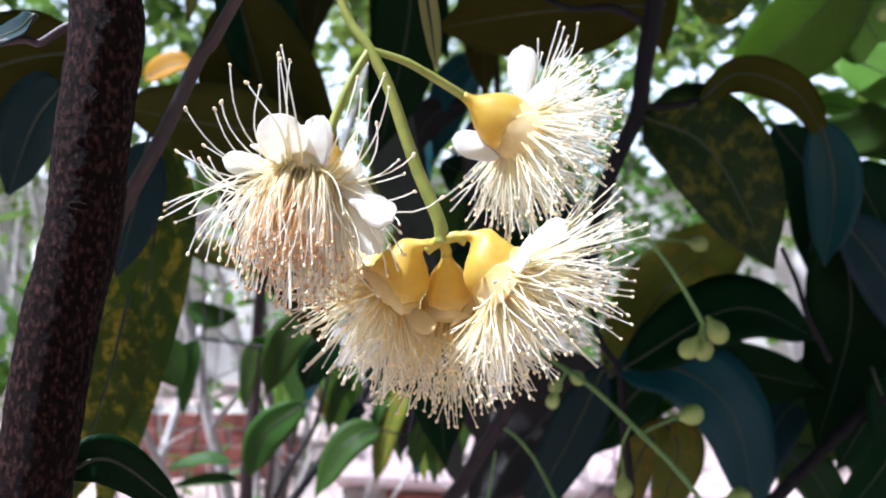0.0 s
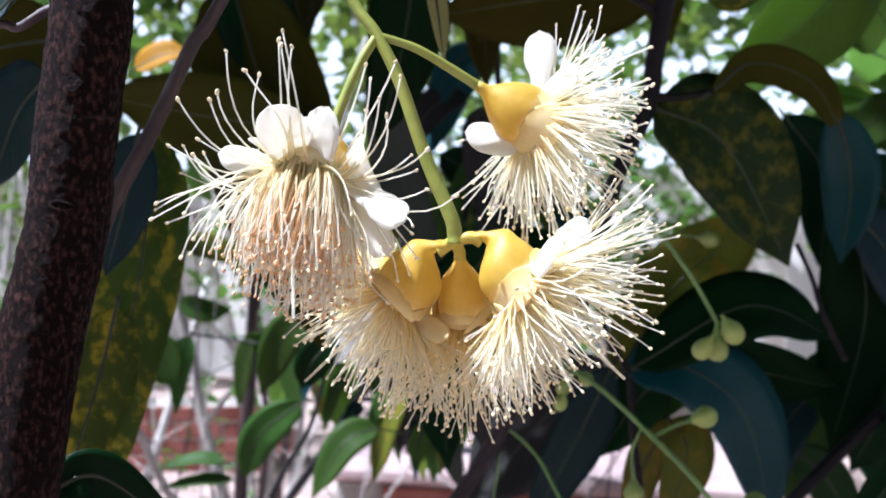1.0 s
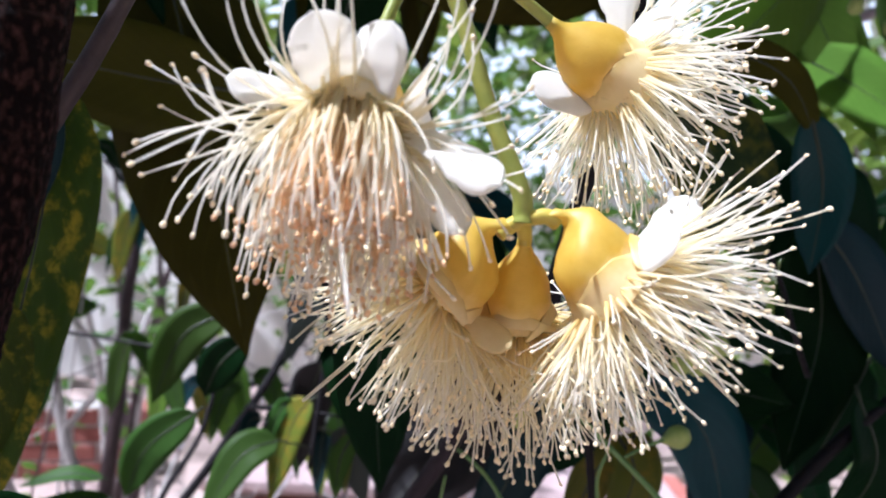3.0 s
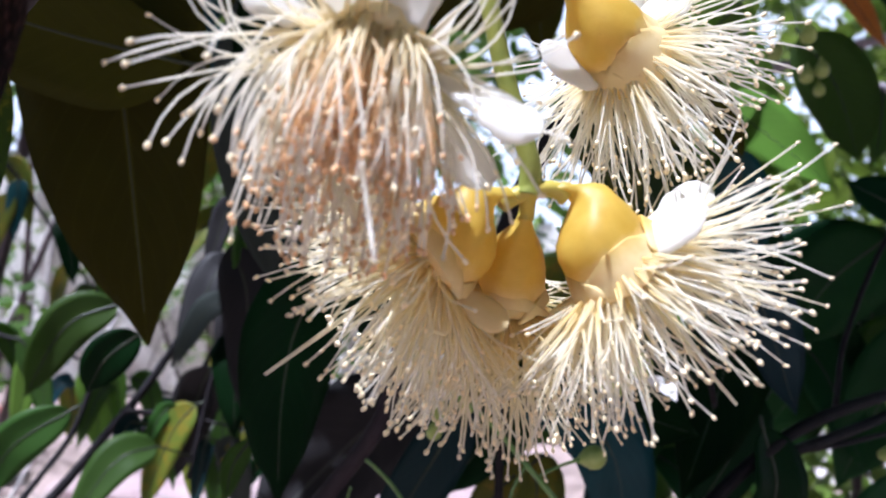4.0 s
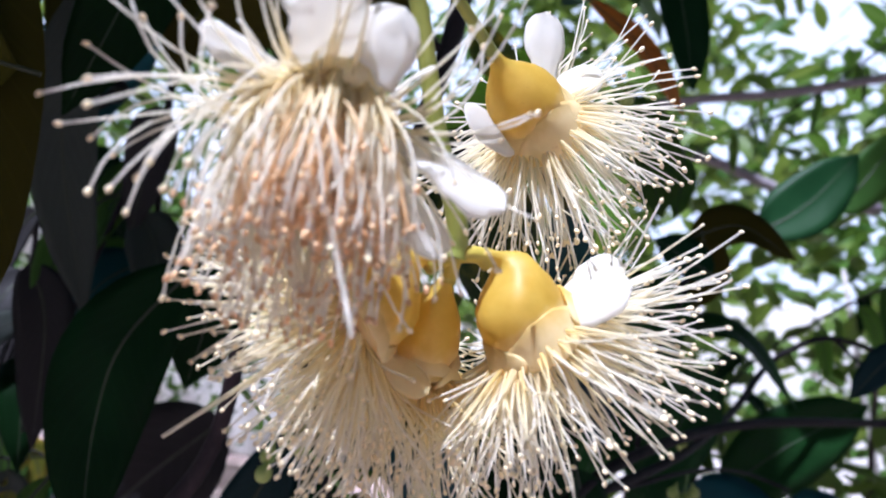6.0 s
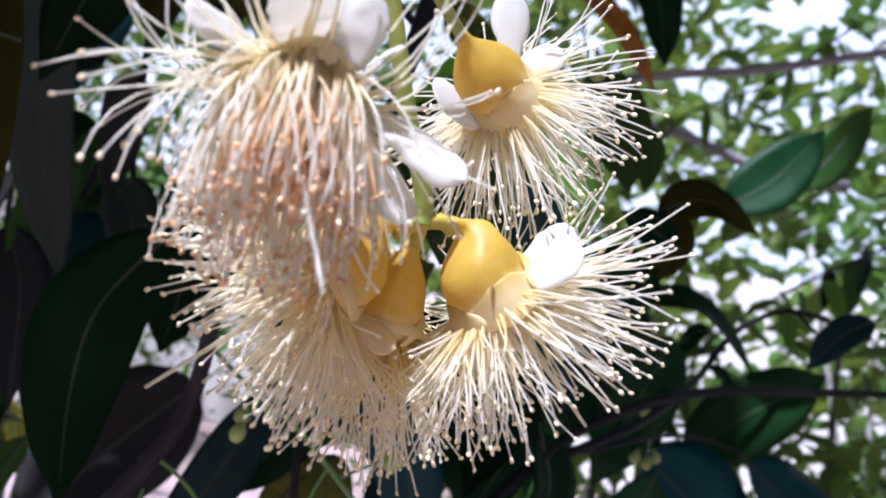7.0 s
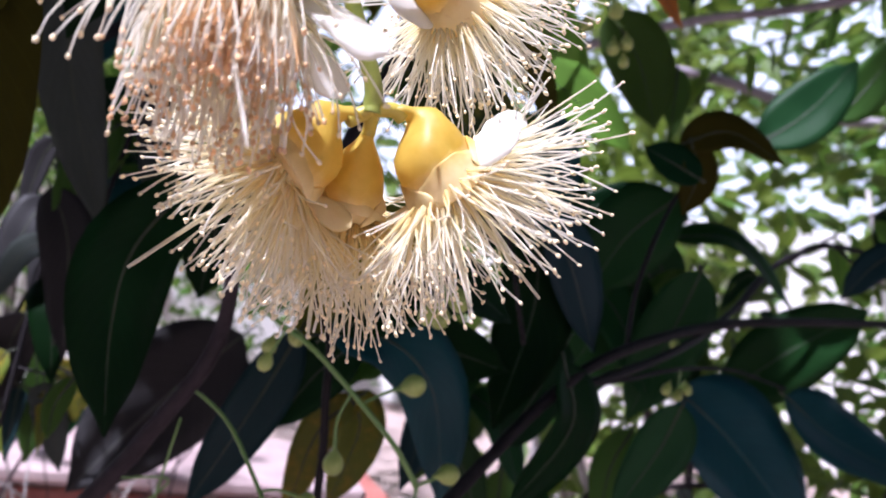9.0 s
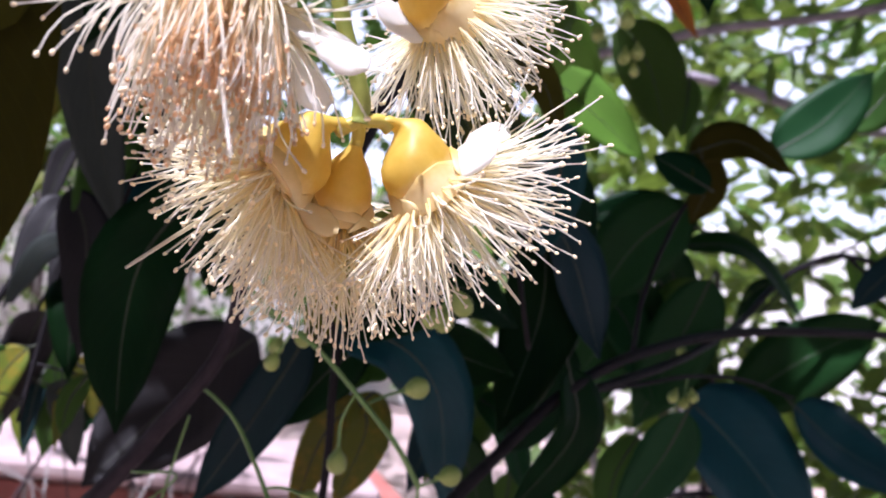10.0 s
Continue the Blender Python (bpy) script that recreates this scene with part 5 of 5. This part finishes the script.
# ---- shrubs, hedge and crown: foliage past counting ----
def foliage(name, centre, spread, count, size, material, seed, parent=None, label="", gap=None):
    """Many small bent leaves in clumps, as one mesh of four-faced blades."""
    rng = random.Random(seed)
    verts, faces = [], []
    clumps = [(Vector((rng.gauss(0, 0.5), rng.gauss(0, 0.5), rng.gauss(0, 0.5))), rng.uniform(0.10, 0.28)) for _ in range(max(6, count // 28))]
    for i in range(count):
        c, w = rng.choice(clumps)
        p = Vector(c) + Vector((rng.gauss(0, w), rng.gauss(0, w), rng.gauss(0, w)))
        p = Vector((p.x * spread[0], p.y * spread[1], p.z * spread[2]))
        if gap:
            shifted = [(Vector(centre) + p - g, r) for g, r in gap[1]]
            if any((v - gap[0] * v.dot(gap[0])).length < r + 0.05 * rng.random() + 0.04 for v, r in shifted):
                continue
        q = Euler((rng.uniform(-0.9, 0.9), rng.uniform(-0.9, 0.9), rng.uniform(0, 6.28))).to_matrix()
        s = size * rng.uniform(0.6, 1.3)
        pts = [(-0.5, 0, 0), (-0.2, -0.2, 0.03), (-0.2, 0, 0.0), (-0.2, 0.2, 0.03), (0.15, -0.19, 0.0), (0.15, 0, -0.03), (0.15, 0.19, 0.0), (0.55, 0, -0.12)]
        b = len(verts)
        verts += [tuple(p + q @ (Vector(v) * s)) for v in pts]
        faces += [(b, b + 1, b + 2), (b, b + 2, b + 3), (b + 1, b + 4, b + 5, b + 2), (b + 2, b + 5, b + 6, b + 3), (b + 4, b + 7, b + 5), (b + 5, b + 7, b + 6)]
    me = bpy.data.meshes.new(name)
    me.from_pydata(verts, [], faces)
    me.materials.append(material)
    ob = new(name, me)
    ob.parent = parent
    if parent is None:
        ob.location = centre
    else:
        ob.location = Vector(centre) - parent.matrix_world.translation
    return tagged(ob, label, kind="stuff")


def shrub(name, at, height, width, count, size, material, seed, label, stems=4):
    root = thing(name, at, label, "shrub", "shrubs behind")
    rng = random.Random(seed)
    base = Vector(at)
    for i in range(stems):
        top = base + Vector((rng.uniform(-0.35, 0.35) * width, rng.uniform(-0.3, 0.3) * width, height * rng.uniform(0.75, 1.0)))
        mid = (base + top) / 2 + Vector((rng.uniform(-0.1, 0.1), rng.uniform(-0.1, 0.1), 0)) * width
        stem("stem", [base + Vector((rng.uniform(-0.05, 0.05), rng.uniform(-0.05, 0.05), -0.02)), mid, top], 0.016, 0.006, PALE_STEM if rng.random() < 0.6 else TWIG, root, "", 7, 5, 0.06, i, at)
    foliage("crown", base + Vector((0, 0, height * 0.62)), (width * 0.55, width * 0.5, height * 0.42), count, size, material, seed + 1, root)
    return root


shrub("shrub", (-1.7, 3.5, 0), 2.0, 1.3, 260, 0.075, FAR_LEAF, 17, "leafy green shrub with small leaves", 5)
shrub("shrub", (-0.55, 3.0, 0), 1.9, 1.0, 200, 0.06, FAR_LEAF, 5, "thin shrub with pale stems and scattered green leaves", 6)
shrub("shrub", (-2.1, 4.9, 0), 2.4, 1.8, 1200, 0.09, FAR_LEAF_WARM, 6, "leafy green shrub in sun")
shrub("shrub", (0.9, 4.6, 0), 2.2, 1.6, 2000, 0.09, FAR_LEAF, 7, "leafy green shrub in sun")
shrub("shrub", (2.4, 3.2, 0), 1.9, 1.6, 900, 0.13, FAR_LEAF_WARM, 8, "leafy green shrub in bright sun")
shrub("shrub", (3.5, 2.1, 0), 2.0, 1.6, 900, 0.13, FAR_LEAF, 9, "leafy green shrub in bright sun")
shrub("shrub", (-0.75, 1.7, 0), 1.15, 0.8, 150, 0.07, FAR_LEAF, 11, "low shrub with fresh green leaves", 4)
shrub("shrub", (1.25, 1.5, 0), 1.35, 0.7, 420, 0.085, FAR_LEAF_WARM, 12, "slender shrub with fresh green leaves", 4)
shrub("shrub", (2.9, 3.9, 0), 3.2, 2.2, 800, 0.16, FAR_LEAF_WARM, 14, "tall leafy shrub in bright sun", 5)
shrub("shrub", (4.7, 2.3, 0), 3.4, 2.2, 800, 0.16, FAR_LEAF, 15, "tall leafy shrub in bright sun", 5)
shrub("shrub", (0.3, 6.0, 0), 3.2, 2.4, 2600, 0.11, FAR_LEAF_WARM, 16, "tall leafy shrub in bright sun", 5)
shrub("shrub", (2.1, 1.5, 0), 1.6, 0.9, 420, 0.11, FAR_LEAF_WARM, 13, "slender shrub with fresh green leaves", 4)
shrub("shrub", (1.7, 2.0, 0), 1.15, 0.8, 380, 0.09, FAR_LEAF_WARM, 10, "low leafy shrub in bright sun")
# dark shrubs added out of view to keep low sky light off the leaves
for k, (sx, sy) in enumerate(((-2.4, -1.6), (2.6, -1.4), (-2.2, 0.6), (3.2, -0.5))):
    shrub("shrub", (sx, sy, 0), 2.2, 1.7, 1500, 0.12, BLOCKER_LEAF, 90 + k, "unseen dense dark shrub added to block low light", 4)
# full ring: trees outside the view are added to block low sky light
for i in range(20):
    a = radians(-90 + 18 * i)
    shrub("hedge_tree", (9.5 * math.sin(a), 9.5 * math.cos(a), 0), 6.0 + 0.9 * math.sin(i * 2.3), 4.2, 760 if i == 8 else 950, 0.34, FAR_LEAF_WARM if i % 2 else FAR_LEAF, 30 + i, "distant leafy tree in sunshine", 3)

# unseen tree crown added overhead as shade, with gaps letting sun reach the flowers
foliage("crown", (0.42, 0.22, 2.35), (1.25, 1.25, 0.36), 4400, 0.17, BLOCKER_LEAF, 77, tree, gap=(SUN, ((Vector((-0.010, 0.280, 1.112)), 0.115), (Vector((-0.115, 0.283, 1.130)), 0.075), (Vector((0.329, 0.785, 1.306)), 0.07), (Vector((0.664, 0.720, 1.298)), 0.05), (Vector((-0.001, 1.015, 1.034)), 0.05), (Vector((-0.147, 0.823, 0.982)), 0.06))))

# ---- brick planter edge and slabs, some metres behind ----
def planter(at, nx, courses, depth, label, turn):
    root = thing("brick_planter", at, label, "brick edging", m=Matrix.Translation(at) @ pose(0, 0, 0, 0, 0, turn))
    part("mortar_core", box_bm(nx * 0.235, depth - 0.02, courses * 0.085 - 0.01, 0.004), MORTAR, root, "", (0, 0, courses * 0.0425 - 0.004), False)
    me = None
    rng = random.Random(3)
    for c in range(courses):
        for i in range(nx):
            x = (i - nx / 2 + 0.5 + (0.5 if c % 2 else 0)) * 0.235
            ob = None
            if me is None:
                ob = part("brick", box_bm(0.222, depth, 0.073, 0.006), BRICK, root, "", (x, 0, 0.0375 + c * 0.085), False)
                me = ob.data
            else:
                ob = new("brick", me)
                ob.parent = root
                ob.location = (x, rng.uniform(-0.006, 0.006), 0.0375 + c * 0.085)
                ob.rotation_euler = (0, 0, rng.uniform(-0.02, 0.02))
    return root


planter((-1.42, 4.70, 0.0), 5, 4, 0.30, "weathered red brick planter edge", 4)


def slab(at, x, y, z, turn, label):
    ob = part("stone_slab", box_bm(x, y, z, 0.012), SLAB, None, "", at, False)
    ob.rotation_euler = (0, 0, radians(turn))
    return tagged(ob, label, "stone slab", "stone slabs")


# a low brick bench wall with pale slabs on its top
BENCH_TURN = -12
bench_m = Matrix.Translation((0.37, 2.52, 0.0)) @ pose(0, 0, 0, 0, 0, BENCH_TURN)
planter((0.37, 2.52, 0.0), 5, 6, 0.50, "low red brick bench wall", BENCH_TURN)
for k in range(2):
    slab(bench_m @ Vector(((k - 0.5) * 0.605, 0, 0.515 + 0.018)), 0.595, 0.56, 0.042, BENCH_TURN + (0.6, -0.5)[k], "pale lilac-grey stone slab on a brick bench")

# pale stems of a sapling between the trunk and the bench
leafy("sapling", (-0.344, 1.612, 0.558), "sapling with pale grey crooked stems",
    [([(-0.333, 1.613, 0.498), (-0.373, 1.610, 0.689), (-0.405, 1.608, 0.800), (-0.429, 1.606, 0.921), (-0.455, 1.604, 1.022), (-0.457, 1.622, 1.164), (-0.499, 1.649, 1.321)], 0.011, 0.006),
     ([(-0.351, 1.511, 0.591), (-0.421, 1.459, 0.716), (-0.453, 1.428, 0.806), (-0.488, 1.407, 0.884)], 0.008, 0.006),
     ([(-0.405, 1.608, 0.800), (-0.362, 1.627, 0.858), (-0.315, 1.645, 0.918), (-0.288, 1.664, 1.000)], 0.006, 0.004),
     ([(-0.455, 1.604, 1.022), (-0.383, 1.625, 0.960), (-0.336, 1.646, 0.907)], 0.004, 0.003)],
    [(((-0.353, 1.586, 0.874), (-0.333, 1.586, 0.864), (-0.303, 1.587, 0.835)), 0.035, (0, -0.9, 0.4), LEAF_LIT),
     (((-0.444, 1.584, 1.023), (-0.404, 1.584, 1.003), (-0.354, 1.584, 1.004)), 0.045, (0, -0.9, 0.4), LEAF_GREEN),
     (((-0.451, 1.602, 1.123), (-0.391, 1.602, 1.113), (-0.340, 1.602, 1.084)), 0.05, (0, -0.9, 0.4), LEAF_YELLOW),
     (((-0.462, 1.601, 1.204), (-0.503, 1.601, 1.183), (-0.532, 1.602, 1.142)), 0.05, (0, -0.9, 0.4), LEAF_LIT)], PALE_STEM)
def bare_shrub(at, label, count, spread, height, seed):
    """Thin crooked bare twigs, pale and dark, that fork once."""
    root = thing("bare_shrub", at, label, "shrub", "bare shrubs")
    rng = random.Random(seed)
    base = Vector(at)
    for i in range(count):
        foot = base + Vector((rng.uniform(-1, 1) * spread * 0.6, rng.uniform(-0.25, 0.25), 0))
        lean = Vector((rng.gauss(0, 0.32), rng.gauss(0, 0.15), 1)) * height * rng.uniform(0.7, 1.1)
        kink = [foot + lean * k / 4 + Vector((rng.gauss(0, 0.018), rng.gauss(0, 0.018), 0)) for k in range(5)]
        skin = PALE_STEM if rng.random() < 0.6 else TWIG
        r = rng.uniform(0.0025, 0.0055)
        stem("twig", kink, r, r * 0.45, skin, root, "", 6, 4, 0.08, seed + i, at)
        for k in (1, 2, 3):
            tip = kink[k] + Vector((rng.choice((-1, 1)) * rng.uniform(0.07, 0.20), rng.gauss(0, 0.05), rng.uniform(0.05, 0.18)))
            stem("side_twig", [kink[k], (kink[k] + tip) / 2 + Vector((0, 0, rng.uniform(-0.02, 0.02))), tip], r * 0.5, r * 0.25, skin, root, "", 5, 4, 0.05, seed + i, at)
    return root


bare_shrub((-0.42, 1.75, 0.0), "leafless shrub of thin pale and brown twigs", 13, 0.42, 1.35, 41)
bare_shrub((0.28, 2.05, 0.0), "leafless shrub of thin brown twigs by the bench", 8, 0.35, 1.0, 42)
leafy("sapling", (-0.307, 1.461, 0.609), "dark slender stem of a sapling",
    [([(-0.310, 1.462, 0.517), (-0.307, 1.458, 0.737), (-0.296, 1.456, 0.884), (-0.293, 1.463, 1.011), (-0.285, 1.471, 1.122), (-0.280, 1.477, 1.347)], 0.012, 0.008)], [], TWIG)
